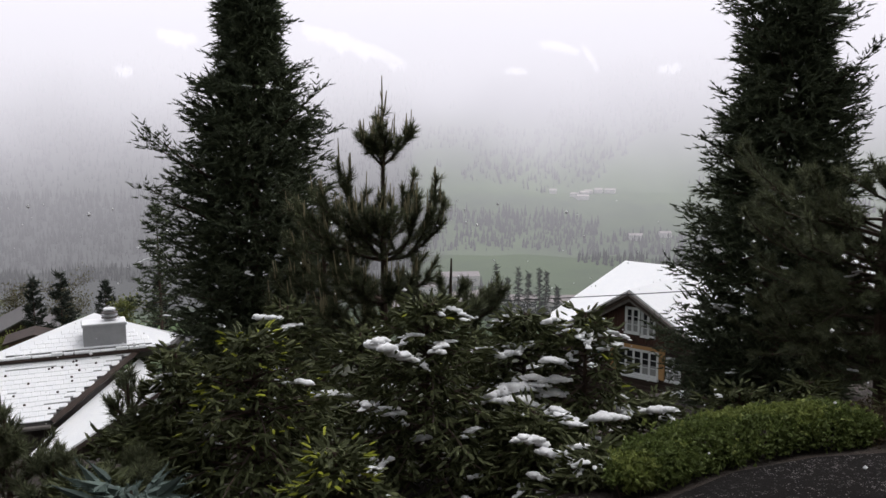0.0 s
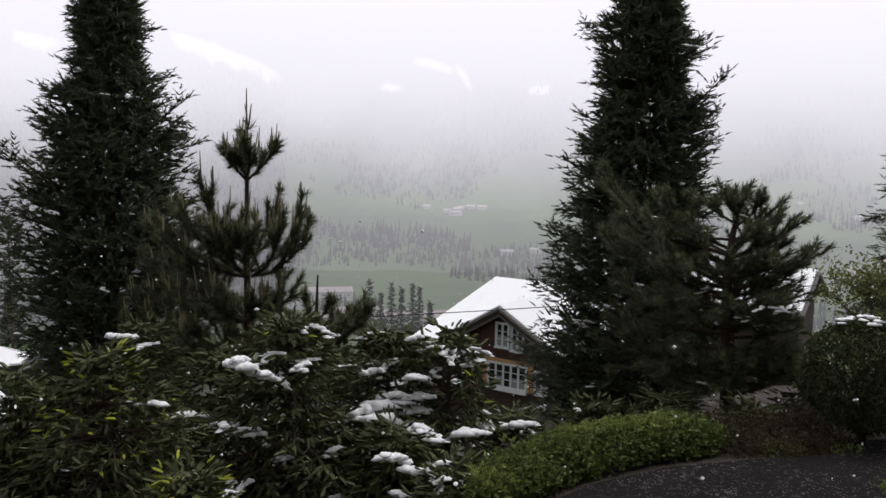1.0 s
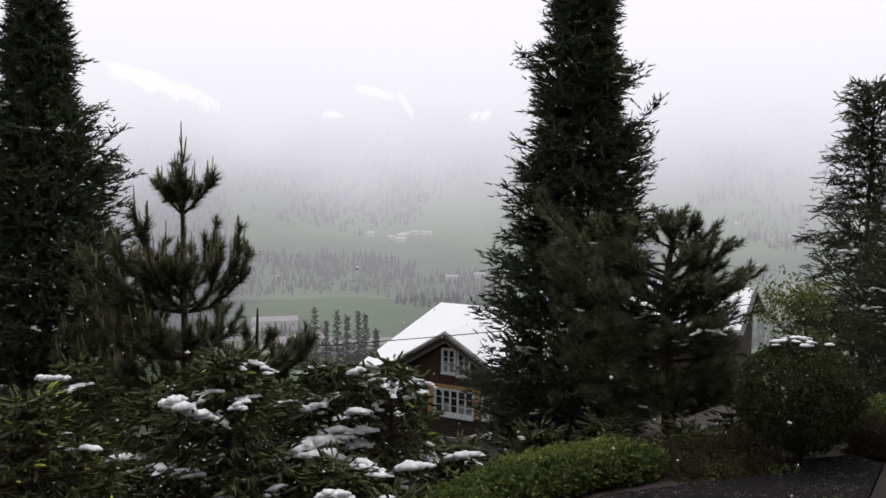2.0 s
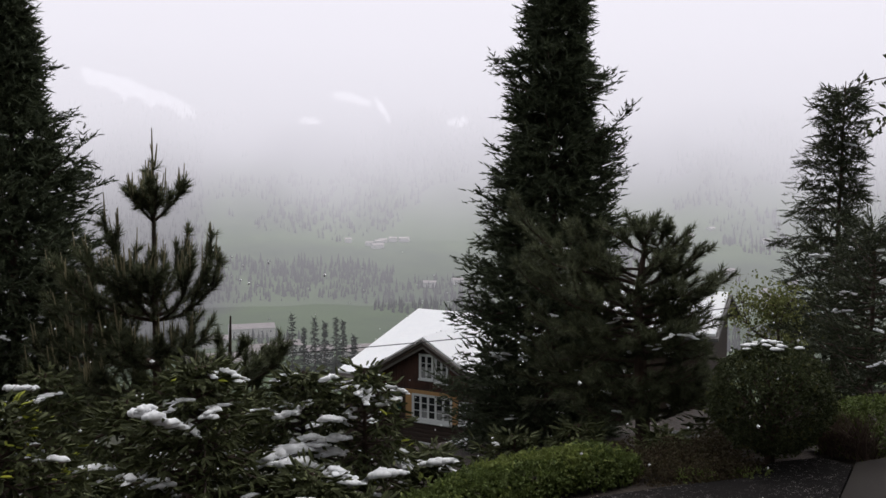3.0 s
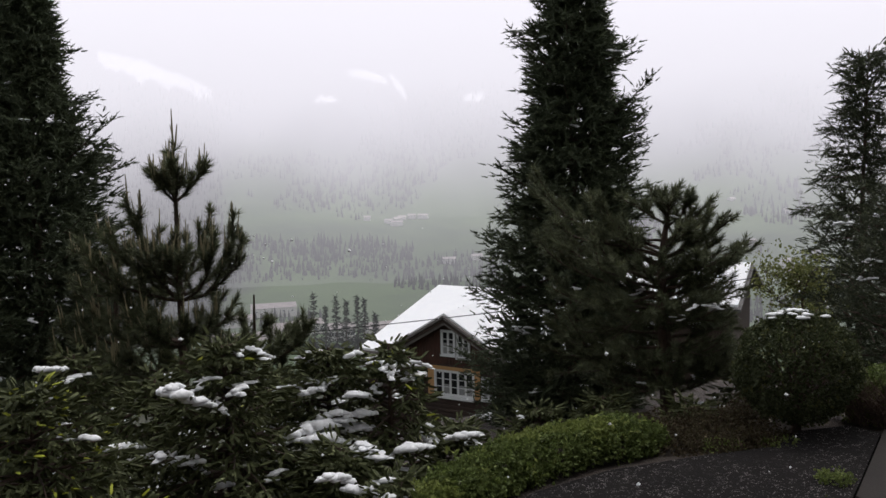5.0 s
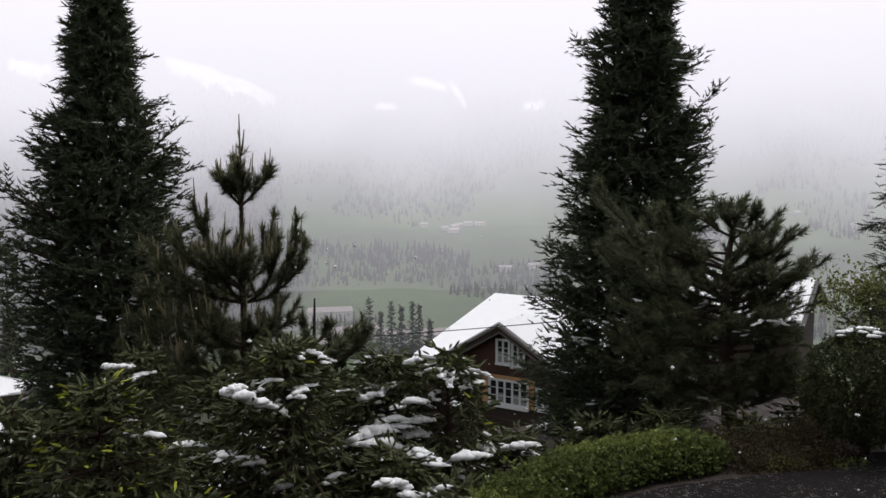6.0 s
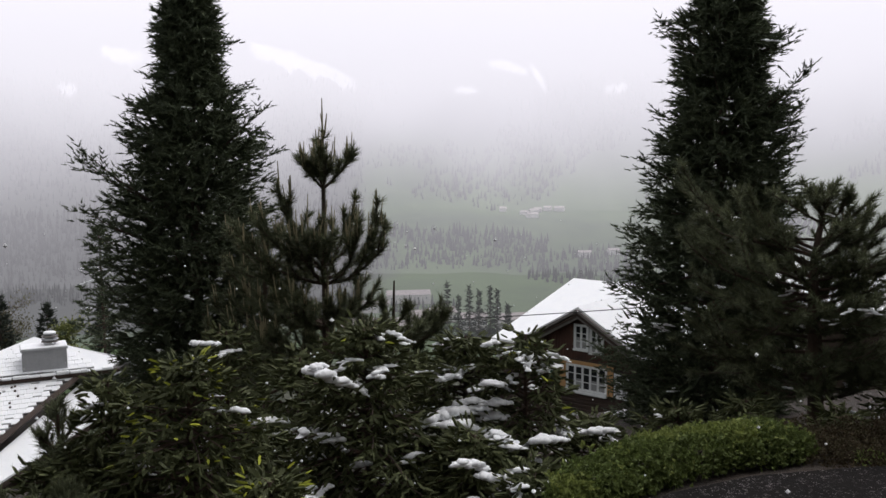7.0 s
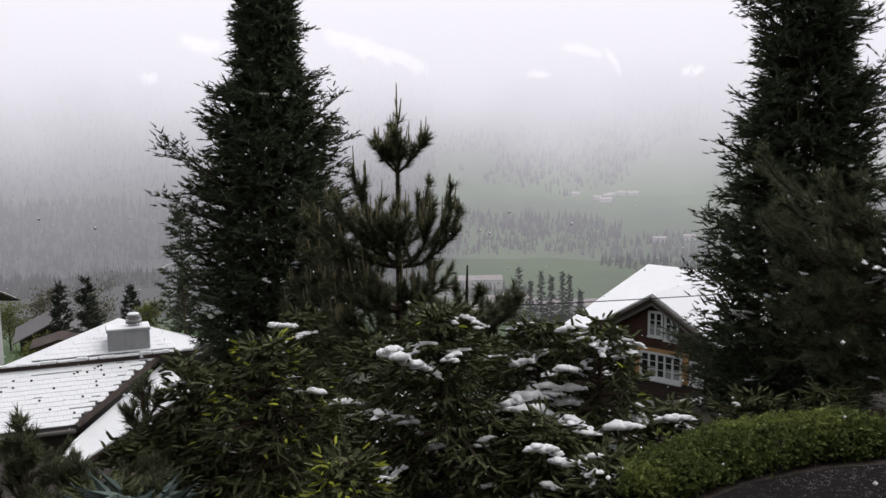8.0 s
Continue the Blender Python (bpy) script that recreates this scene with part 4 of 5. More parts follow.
    for r in range(rows):
        d = 0.16 + r * (2.42 * k - 0.2) / (rows - 0.6)
        edge = 3.66 * k - d * (3.72 - 1.62) / 2.42
        x = edge - 0.12 - (0.12 if r % 2 else 0)
        for j in range(23):
            if x - j * 0.25 < -1.4:
                break
            bare = noise.noise((x - j * 0.25, d * 1.5, 2.0))
            v = 4 if bare > 0.38 or (j < 2 and rg.random() < 0.5) else int(rg.integers(0, 4) * (0.4 + 0.6 * r / rows))
            ob = attach(new("slate", variants[v]), lower)
            ob.matrix_basis = pose(x - j * 0.25, -d, zl(-d) + 0.015 + rg.uniform(0, 0.006), 20 - 3.0, 0, rg.normal(0, 0.6))
    for r in range(8):
        y = 0.12 + r * 0.26
        left, right = y * 1.62 + 0.75, 4.4 * k - y * 0.78
        for j in range(int((right - left) / 0.25)):
            v = int(rg.integers(0, 3))
            ob = attach(new("slate", variants[v]), up)
            ob.matrix_basis = pose(left + j * 0.25, y, 0.22 + y * q * 0.96, 18.5 - 2.5, 0, rg.normal(0, 0.6))
    for i in range(26):
        xx, d = rg.uniform(-0.4, 3.2 * k), rg.uniform(0.3, 2.9)
        if xx < 3.5 * k - d * 0.87:
            part("snow_hook", boxed(xx - 0.035, xx + 0.035, -d - 0.05, -d + 0.05, zl(-d), zl(-d) + 0.10, bevel=0.015), M_TIMBER, h)
    return h


near_roof()

# ---------------------------------------------------------------- houses and trees on the far side of that roof
house("white_house", (-35.0, 55.6, -12.6), 0, 6, 7, 3.6, 22, "white rendered house with a snowy overhanging roof", M_PLASTER, M_TIMBER, over=0.9, snow=0.10, windows=[(1.9, 1.5, 1.0, 1.2), (-0.4, 1.5, 1.0, 1.2)])
house("barn", (-33.6, 69.5, -15.6), 115, 5.5, 4.4, 2.0, 26, "dark low barn with a grey slate roof", M_TIMBER, M_SLATE, over=0.5)
house("hut", (-23.7, 50.2, -11.7), 112, 2.0, 2.6, 1.65, 15, "red-brown wooden hut with small windows", M_REDHUT, M_TIMBER, over=0.3, windows=[(-0.7, 1.2, 0.5, 0.5), (0.5, 1.2, 0.6, 0.5)])
for i, (x, y, top, reach) in enumerate([(-26.5, 56.3, -7.6, 1.15), (-23.4, 53.3, -6.7, 1.45), (-27.1, 69.9, -10.0, 1.3), (-21.5, 66.0, -8.9, 1.2)]):
    conifer("spruce_tree", (x, y, ground_z(x, y) - 0.3), top - ground_z(x, y) + 0.3, lambda u, reach=reach: reach * (1 - u) ** 0.85 + 0.03, np.random.default_rng(140 + i), "dark dense garden spruce beside the huts", limbs=60, kinds=K_FAR, mat=M_FARTREE, trunk=0.12, rise=(0.1, 0.5), lateral=0.3, step=0.3, size=0.55, fill=1.3, taper=0.5, inner=0.4, group="garden spruces")


def broad_tree(name, at, height, width, rng, label, mat, twigs=500, leaf=0.09, category="tree", group=""):
    """A loose broadleaved tree: forked limbs, fine twigs and clusters of small leaves."""
    thing = empty(name, at, label, category, group)
    tr = bough(rng, (0, 0, 0), (0, 0, 1), height * 0.75, 0.2, 8, 0.05)
    soup("trunk", tube_tris(tr, np.linspace(height * 0.018 + 0.02, 0.015, len(tr)), 7), M_BARK, thing)
    wood, pos, way = [], [], []
    n = 16
    for i in range(n):
        k = rng.integers(2, len(tr))
        a = i * 2.4 + rng.normal(0, 0.3)
        b = bough(rng, tr[k], (math.cos(a), math.sin(a), rng.uniform(0.1, 0.9)), width * rng.uniform(0.5, 1.0), 0.5, 6, 0.15)
        wood.append(tube_tris(b, np.linspace(0.006 * height, 0.006, len(b)), 4))
        for _ in range(twigs // n):
            j = rng.integers(1, len(b))
            d = rng.normal(0, 1, 3)
            d[2] = abs(d[2]) * 0.7
            e = b[j] + d * width * 0.16
            if rng.random() < 0.3:
                wood.append(tube_tris([b[j], e], [0.006, 0.003], 3))
            pos.append(e)
            way.append(d)
    tagged(soup("branchwork", np.concatenate(wood), M_BARK, thing), kind="stuff")
    kinds = [leaf_cluster(rng, 7, leaf, leaf * 1.3) for _ in range(4)]
    t, f = clothe(rng, pos, way, rng.uniform(0.7, 1.3, len(pos)), kinds, rng.random(len(pos)) * 0.5)
    tagged(soup("crown", t, mat, thing, f), kind="stuff")
    return thing


for i, (x, y, h, w, m) in enumerate([(-37.5, 76.3, 6.0, 2.4, M_BARE), (-34.5, 79, 5.8, 2.2, M_BARE), (-41, 77, 4.6, 2.6, M_BIRCH), (-21.6, 57.6, 4.6, 1.0, M_BIRCH), (-27.9, 55.4, 1.6, 1.1, M_BIRCH), (-25.2, 51.1, 1.1, 0.6, M_FIR), (31, 150, 12, 4.5, M_BIRCH), (36, 170, 13, 4.0, M_BARE), (24, 120, 7, 3.4, M_BIRCH)]):
    broad_tree("broadleaf_tree", (x, y, ground_z(x, y) - 0.2), h, w, np.random.default_rng(160 + i), "nearly bare tree with fine brown twigs" if m is M_BARE else "spring tree with thin young leaves", m, twigs=450, leaf=0.17, group="valley trees")

conifer("spruce_tree", (-11.3, 34.6, ground_z(-11.3, 34.6) - 0.2), -1.0 - ground_z(-11.3, 34.6) + 0.2, lambda u: 2.6 * (1 - u) ** 0.8 + 0.08, np.random.default_rng(31), "tall grey-green spruce with drooping boughs and snow", limbs=95, kinds=K_FAR, mat=M_FIR, trunk=0.2, rise=(-0.1, 0.7), curl=0.3, droop=0.45, lateral=0.34, step=0.3, size=0.5, taper=0.4, snow=25, snow_size=0.12, low=0.3)

# chalet to the right, mostly behind the pine
house("small_chalet", (15.68, 32.11, -7.02), -39.5, 6.0, 5.0, 3.4, 22, "brown timber chalet with snow sliding off its roof", M_TIMBER, M_SLATE, over=0.5, snow=0.10)

# overhead cable
cable = soup("power_cable", tube_tris([(-1.0 + 26 * s, 31 - 5.0 * s, -4.35 + 2.9 * s - 1.2 * s * (1 - s)) for s in np.linspace(0, 1, 20)], 0.016, 6), M_RUBBER)
tagged(cable, "thin black overhead cable crossing before the chalet", "cable")

# ---------------------------------------------------------------- near trees


def prof(us, rs):
    return lambda u: float(np.interp(u, us, rs))


def two_sided(height, right_deg, left, right, trim=0.05):
    """Reach of the limbs by height, for a crown fuller on one side: rows (height, reach) for each side, and the heading of the right one."""
    def reach(u, az):
        w = 0.5 + 0.5 * math.cos(az - radians(right_deg))
        l, r = (float(np.interp(u * height, [p[0] for p in side], [p[1] for p in side])) for side in (left, right))
        return max(0.03, l * (1 - w) + r * w - trim)
    return reach


FIR = dict(whorl=0.19, inner=0.35, bulk=9500, lift=0.2, kinds=K_FIR, mat=M_FIR, trunk=0.10, rise=(-0.02, 0.35), curl=0.28, droop=0.16, lateral=0.112, step=0.072, snow_size=0.034)
conifer("fir_tree", (-1.89, 8.99, -1.35), 5.35, lambda u: 1.0, np.random.default_rng(41), "large dark green fir dusted with snow", limbs=150, snow=55,
        shape=two_sided(5.35, 13, [(0.2, 0.80), (1.0, 0.95), (1.9, 1.04), (2.47, 1.06), (2.65, 0.84), (2.93, 0.66), (3.13, 0.80), (3.27, 0.60), (3.41, 0.68), (3.58, 0.34), (3.89, 0.36), (4.17, 0.37), (4.44, 0.24), (5.3, 0.05)],
                        [(0.2, 0.80), (1.5, 0.95), (2.47, 0.90), (2.93, 0.88), (3.13, 0.85), (3.3, 0.66), (3.53, 0.58), (3.67, 0.42), (3.89, 0.26), (4.08, 0.37), (4.44, 0.18), (5.3, 0.05)]),
        extra=[(3.55, 10, 0.42, 0.30), (4.06, 13, 0.36, 0.15), (3.36, 190, 0.56, 0.22), (3.08, 196, 0.66, 0.20)], **FIR)
conifer("fir_tree", (3.06, 7.99, -1.25), 5.45, lambda u: 1.0, np.random.default_rng(42), "tall narrow dark green fir with a few snowy boughs", limbs=150, snow=50,
        shape=two_sided(5.45, -20, [(0.2, 1.05), (0.7, 1.10), (1.64, 1.05), (2.13, 0.95), (2.51, 0.82), (2.73, 0.72), (2.89, 0.76), (3.1, 0.58), (3.32, 0.60), (3.53, 0.56), (3.84, 0.50), (4.0, 0.58), (4.21, 0.27), (4.47, 0.31), (5.4, 0.08)],
                        [(0.2, 0.80), (1.8, 0.78), (2.89, 0.73), (3.1, 0.70), (3.32, 0.62), (3.46, 0.40), (3.69, 0.43), (3.84, 0.57), (3.97, 0.42), (4.21, 0.26), (4.36, 0.36), (5.4, 0.08)]),
        extra=[(3.98, 160, 0.54, 0.12), (3.86, -20, 0.48, -0.02), (3.28, -20, 0.52, 0.2), (3.05, -24, 0.58, 0.2)], **FIR)

pine("pine_tree", (-0.46, 6.78, -0.75), [(0.02, 0, 0), (0.0, 0, 0.75), (0.0, 0, 1.2), (0, 0, 1.65), (0, 0, 1.95), (0, 0, 2.22), (0, 0, 2.60)], [0.036, 0.032, 0.028, 0.022, 0.018, 0.014, 0.010],
     [(2.20, 184, 0.26, 0.85, 0.8), (2.20, 4, 0.30, 0.75, 0.7), (2.21, 285, 0.28, 0.8, 0.8), (2.20, 95, 0.30, 0.8, 0.8), (2.21, 235, 0.18, 1.1, 0.8),
      (1.50, 5, 0.64, 0.35, 1.1), (1.47, -6, 0.56, 0.0, 1.2), (1.56, 182, 0.60, 0.6, 1.2), (1.50, 178, 0.66, 0.3, 1.3), (1.47, 192, 0.70, 0.1, 0.9), (1.60, 20, 0.34, 0.5, 0.9), (1.58, 200, 0.36, 0.5, 0.9), (1.62, 280, 0.32, 0.5, 0.9), (1.47, 275, 0.52, 0.4, 1.0), (1.46, 80, 0.58, 0.4, 1.0), (1.46, 320, 0.50, 0.3, 1.0), (1.46, 130, 0.58, 0.3, 0.9), (1.47, 230, 0.50, 0.5, 1.0),
      (1.15, 170, 0.60, 0.25, 0.6), (1.14, 195, 0.64, 0.3, 0.7), (1.15, 8, 0.40, 0.15, 0.6), (1.14, 250, 0.46, 0.2, 0.6), (1.14, 300, 0.36, 0.2, 0.6), (1.15, 60, 0.5, 0.1, 0.6), (1.15, 120, 0.5, 0.1, 0.6), (1.12, 215, 0.52, 0.0, 0.6),
      (0.90, 185, 0.56, 0.1, 0.5), (0.88, 12, 0.36, 0.1, 0.5), (0.88, 100, 0.5, 0.1, 0.5), (0.86, 205, 0.56, 0.1, 0.5), (0.72, 190, 0.45, 0.1, 0.5), (0.7, 90, 0.45, 0.1, 0.5)],
     np.random.default_rng(51), "young pine with upright pale candles and long needles", K_PINE, tufts=0.026, bare=0.12, twigs=5, tuft_size=1.1, candle=0.16, fork_rise=0.45, leader=(0.28, 1.0), brush=(1.5, 2.2))
rq = np.random.default_rng(57)
pine("pine_tree", (-1.02, 7.35, -0.85), [(0.0, 0, 0), (0.0, 0, 0.7), (0.02, 0, 1.2), (0.02, 0, 1.5), (0.0, 0, 1.75), (0.0, 0, 2.0)], [0.03, 0.027, 0.022, 0.017, 0.013, 0.008],
     [(0.55 + 1.25 * i / 25, i * 137.5, float(np.interp(i, [0, 25], [0.52, 0.26])) * rq.uniform(0.85, 1.15), rq.uniform(0.0, 0.3), rq.uniform(0.5, 0.9)) for i in range(26)],
     rq, "bushy young pine crowded against the large fir", K_PINE, tufts=0.028, bare=0.12, twigs=3, candle=0.13, leader=(0.16, 1.0))
pine("pine_tree", (-0.02, 7.5, -0.95), [(0.0, 0, 0), (0.03, 0, 0.6), (0.06, 0, 1.05), (0.08, 0, 1.25), (0.085, 0, 1.4), (0.09, 0, 1.58)], [0.03, 0.025, 0.02, 0.015, 0.012, 0.007],
     [(1.0, 5, 0.5, 0.15, 0.5), (1.02, 30, 0.45, 0.2, 0.6), (1.05, 175, 0.42, 0.5, 0.6), (1.0, 270, 0.45, 0.3, 0.6), (1.0, 300, 0.5, 0.2, 0.6), (0.9, 220, 0.45, 0.2, 0.6), (1.2, 0, 0.2, 0.4, 0.8), (1.22, 180, 0.18, 0.4, 0.8), (0.7, 350, 0.55, 0.2, 0.6), (0.7, 190, 0.5, 0.2, 0.6), (0.65, 270, 0.5, 0.2, 0.6), (0.95, 330, 0.5, 0.3, 0.5), (0.95, 200, 0.42, 0.3, 0.5), (0.85, 15, 0.52, 0.3, 0.5), (0.85, 250, 0.45, 0.3, 0.5), (0.8, 100, 0.5, 0.3, 0.5), (0.6, 30, 0.5, 0.3, 0.5)],
     np.random.default_rng(52), "low bushy young pine with a bare broken tip", K_PINE_S, tufts=0.024, bare=0.12, twigs=6, tuft_size=1.2)

rp = np.random.default_rng(53)
bl = [(1.12, -27, 0.62, 0.30, 0.15), (1.28, -22, 0.52, 0.15, 0.3), (1.18, -55, 0.52, 0.1, 0.3), (1.16, 10, 0.50, 0.1, 0.3), (1.42, -30, 0.36, 0.2, 0.4), (0.98, -20, 0.55, 0.05, 0.3),
      (1.52, -27, 0.28, 0.8, 0.6), (1.60, 60, 0.24, 0.6, 0.6), (1.55, 153, 0.32, 0.5, 0.5), (1.52, 240, 0.30, 0.5, 0.6), (1.62, 200, 0.22, 0.7, 0.5),
      (1.20, 153, 0.98, 0.45, 0.25), (1.15, 140, 0.95, 0.25, 0.3), (1.30, 165, 0.80, 0.4, 0.2), (1.10, 125, 0.85, 0.2, 0.4), (1.00, 175, 0.92, 0.25, 0.4), (1.35, 150, 0.60, 0.35, 0.3), (1.05, 195, 0.80, 0.3, 0.4)]
for k in range(15):
    bl.append((0.92 + 0.5 * k / 14, k * 137.5 + 40, 0.44 * rp.uniform(0.8, 1.15), rp.uniform(0.1, 0.4), rp.uniform(0.2, 0.5)))
for k in range(40):
    h = 0.22 + 0.83 * k / 39
    a = k * 137.5 + rp.normal(0, 15)
    bl.append((h, a, (0.55 + 0.36 * max(0.0, math.cos(radians(a - 160)))) * rp.uniform(0.85, 1.08), rp.uniform(-0.15, 0.15), rp.uniform(0.15, 0.5)))
pine("pine_tree", (3.2, 6.3, -0.35), [(0.02, 0, 0), (0.0, 0, 0.5), (-0.03, 0, 0.9), (-0.04, 0.01, 1.25), (-0.01, 0, 1.5), (0.05, -0.02, 1.80)], [0.062, 0.056, 0.046, 0.032, 0.022, 0.012],
     bl, rp, "crooked flat-topped pine with reddish bark and snow specks", K_PINE_S, tufts=0.029, bare=0.16, twigs=7, fork_rise=0.3, snow=30, tuft_size=1.05, leader=(0.0, 1.0))

conifer("cypress_tree", (8.67, 11.21, -3.4), 6.6, lambda u: 1.0, np.random.default_rng(61), "tall feathery cypress with drooping grey-green sprays", limbs=130, whorl=0.27, bulk=3400, bulk_size=0.5, inner=0.10, kinds=K_CYP, mat=M_CYPRESS,
        shape=two_sided(6.6, -37, [(0.5, 1.3), (2.43, 1.20), (3.27, 1.12), (4.27, 0.98), (4.6, 0.92), (4.93, 0.70), (5.13, 0.90), (5.42, 0.62), (5.66, 0.40), (5.9, 0.38), (6.15, 0.60), (6.4, 0.28), (6.57, 0.12)],
                        [(0.5, 1.2), (2.43, 0.95), (3.69, 0.80), (4.1, 0.58), (4.52, 0.42), (5.26, 0.40), (5.74, 0.40), (6.15, 0.40), (6.31, 0.34), (6.57, 0.12)], 0.12),
        trunk=0.10, rise=(0.25, 0.75), curl=-0.45, droop=0.02, lateral=0.15, step=0.13, size=0.85, lift=-0.30, snow=12, snow_size=0.05)
conifer("spruce_tree", (6.9, 6.55, -0.9), 3.6, prof([0, 0.4, 0.8, 1], [1.0, 0.95, 0.85, 0.1]), np.random.default_rng(62), "dark spruce beside the concrete slab", lateral=0.16, step=0.14, limbs=60, kinds=K_FIR, mat=M_FIR, trunk=0.09, rise=(0.1, 0.5))
conifer("spruce_tree", (7.4, 8.9, -1.7), 2.9, prof([0, 0.4, 0.8, 1], [1.1, 1.0, 0.6, 0.1]), np.random.default_rng(63), "bushy dark evergreen with flecks of snow", limbs=90, kinds=K_CYP, mat=M_CYPRESS, trunk=0.08, rise=(0.2, 0.6), lateral=0.17, step=0.15, snow=24, snow_size=0.05)
broad_tree("broadleaf_tree", (7.12, 10.05, -2.3), 2.95, 0.75, np.random.default_rng(64), "light yellow-green shrub with small young leaves", M_BIRCH, twigs=1100, leaf=0.05)

K_BLUE = [sausage(R, 0.13, 0.018, 14, 0.026, 0.006, 60) for _ in range(3)]

# ---------------------------------------------------------------- shrubs along the edge of the drive


SHRUBS = []


def shrub(at, height, reach, seed, label, limbs=90, fresh=0.0, fresh_top=0.0, snow=0, snow_size=0.043, kinds=None, mat=None, step=0.070, lateral=0.092):
    ob = conifer("spruce_shrub", at, height, lambda u: reach * (1 - u ** 1.15) ** 0.85 + 0.03, np.random.default_rng(seed), label, limbs=limbs, kinds=kinds or K_NEAR, mat=mat or M_SPRUCE, trunk=0.03,
                   rise=(0.35, 1.0), curl=-0.2, droop=0.35, lift=-0.45, inner=0.35, lateral=lateral, step=step, size=1.15, fresh=fresh, fresh_top=fresh_top, snow=snow, snow_size=snow_size, category="shrub", group="dwarf spruces")
    SHRUBS.append(ob)
    return ob


shrub((-0.10, 5.25, -0.42), 1.10, 0.66, 71, "dense dwarf spruce with cushions of fresh snow", limbs=120, snow=19, fresh=0.006)
shrub((0.52, 5.55, -0.5), 1.06, 0.48, 72, "dense dwarf spruce laden with fresh snow", limbs=90, snow=23, snow_size=0.046)
shrub((0.90, 5.45, -0.5), 1.08, 0.42, 73, "dense dwarf spruce with light green tips", limbs=75, snow=21, fresh_top=0.08)
shrub((0.52, 4.95, -0.42), 0.52, 0.38, 79, "low spreading dwarf spruce with patches of snow", limbs=70, snow=17)
shrub((-1.05, 4.75, -0.38), 0.98, 0.60, 74, "dwarf spruce with bright yellow-green new tips", limbs=110, fresh=0.0, fresh_top=0.40, snow=4)
shrub((-0.52, 4.02, -0.26), 0.46, 0.30, 75, "low dwarf spruce with bright yellow-green new tips", limbs=60, fresh=0.06, fresh_top=0.35, snow=4, snow_size=0.02)
shrub((-1.12, 6.2, -0.72), 1.20, 0.46, 76, "dark dwarf spruce with snow on its shoulders", limbs=75, snow=21)
shrub((-0.55, 5.75, -0.6), 0.98, 0.46, 77, "dark dwarf spruce between taller trees", limbs=80, snow=4)
shrub((-1.56, 5.0, -0.52), 0.96, 0.26, 90, "dark slender spruce shrub with a little snow", limbs=60, snow=3)
shrub((-1.72, 4.9, -0.5), 0.52, 0.40, 78, "dark low spruce shrub", limbs=70, snow=2)
shrub((0.25, 6.7, -0.8), 0.90, 0.45, 81, "dark spruce shrub below the pine", limbs=70, snow=4)
shrub((1.38, 5.68, -0.5), 0.44, 0.26, 82, "small spruce shrub under a cap of snow", limbs=50, snow=15, snow_size=0.045)
shrub((0.80, 4.5, -0.34), 0.36, 0.34, 85, "low spreading dwarf spruce beside the hedge", limbs=60, snow=10)
shrub((1.98, 5.75, -0.48), 0.46, 0.34, 89, "dark low shrub under the fir", limbs=45, snow=4)
shrub((2.45, 5.75, -0.45), 0.50, 0.36, 86, "dark low shrub under the fir", limbs=36)
shrub((3.75, 6.0, -0.40), 0.55, 0.40, 87, "dark low shrub under the pine", limbs=36, snow=4)
shrub((2.95, 5.45, -0.32), 0.34, 0.36, 88, "dark low shrub under the pine", limbs=36)
shrub((-1.7, 4.05, -0.35), 0.36, 0.36, 83, "dark low spruce shrub", limbs=60)
shrub((-1.25, 3.38, -0.3), 0.58, 0.18, 84, "small blue-grey fir with thick shoots", limbs=18, kinds=K_BLUE, mat=M_BLUE, step=0.07, lateral=0.12)
def snow_streaks(rows):
    """Long soft cushions of snow along the branches: place of the middle and half length, on the nearest shrub."""
    rg = np.random.default_rng(205)
    for x, y, z, half in rows:
        bush = min(SHRUBS, key=lambda o: math.hypot(o.matrix_basis.translation.x - x, o.matrix_basis.translation.y - y))
        o = bush.matrix_basis.translation
        thick = 0.026 + 0.12 * half
        n, a = max(3, int(2 * half / (thick * 0.55))), rg.normal(0, 0.35)
        bend, sag = rg.normal(0, 0.25), rg.normal(0, 0.18)
        spots = []
        for i in range(n):
            t = 2 * (i + 0.5) / n - 1
            r = thick * (1 - 0.55 * abs(t) ** 2.5) * rg.uniform(0.75, 1.15)
            spots.append((x - o.x + half * t * math.cos(a), y - 0.10 - o.y + half * (t * math.sin(a) + bend * t * t), z - o.z + 0.045 - half * (sag * t + 0.22 * t * t) + rg.normal(0, 0.004), r * rg.uniform(1.1, 1.5), r * rg.uniform(0.9, 1.2), r * rg.uniform(0.55, 0.75), a + rg.normal(0, 0.4)))
        snow_mesh("snow_clump", rg, spots, bush)


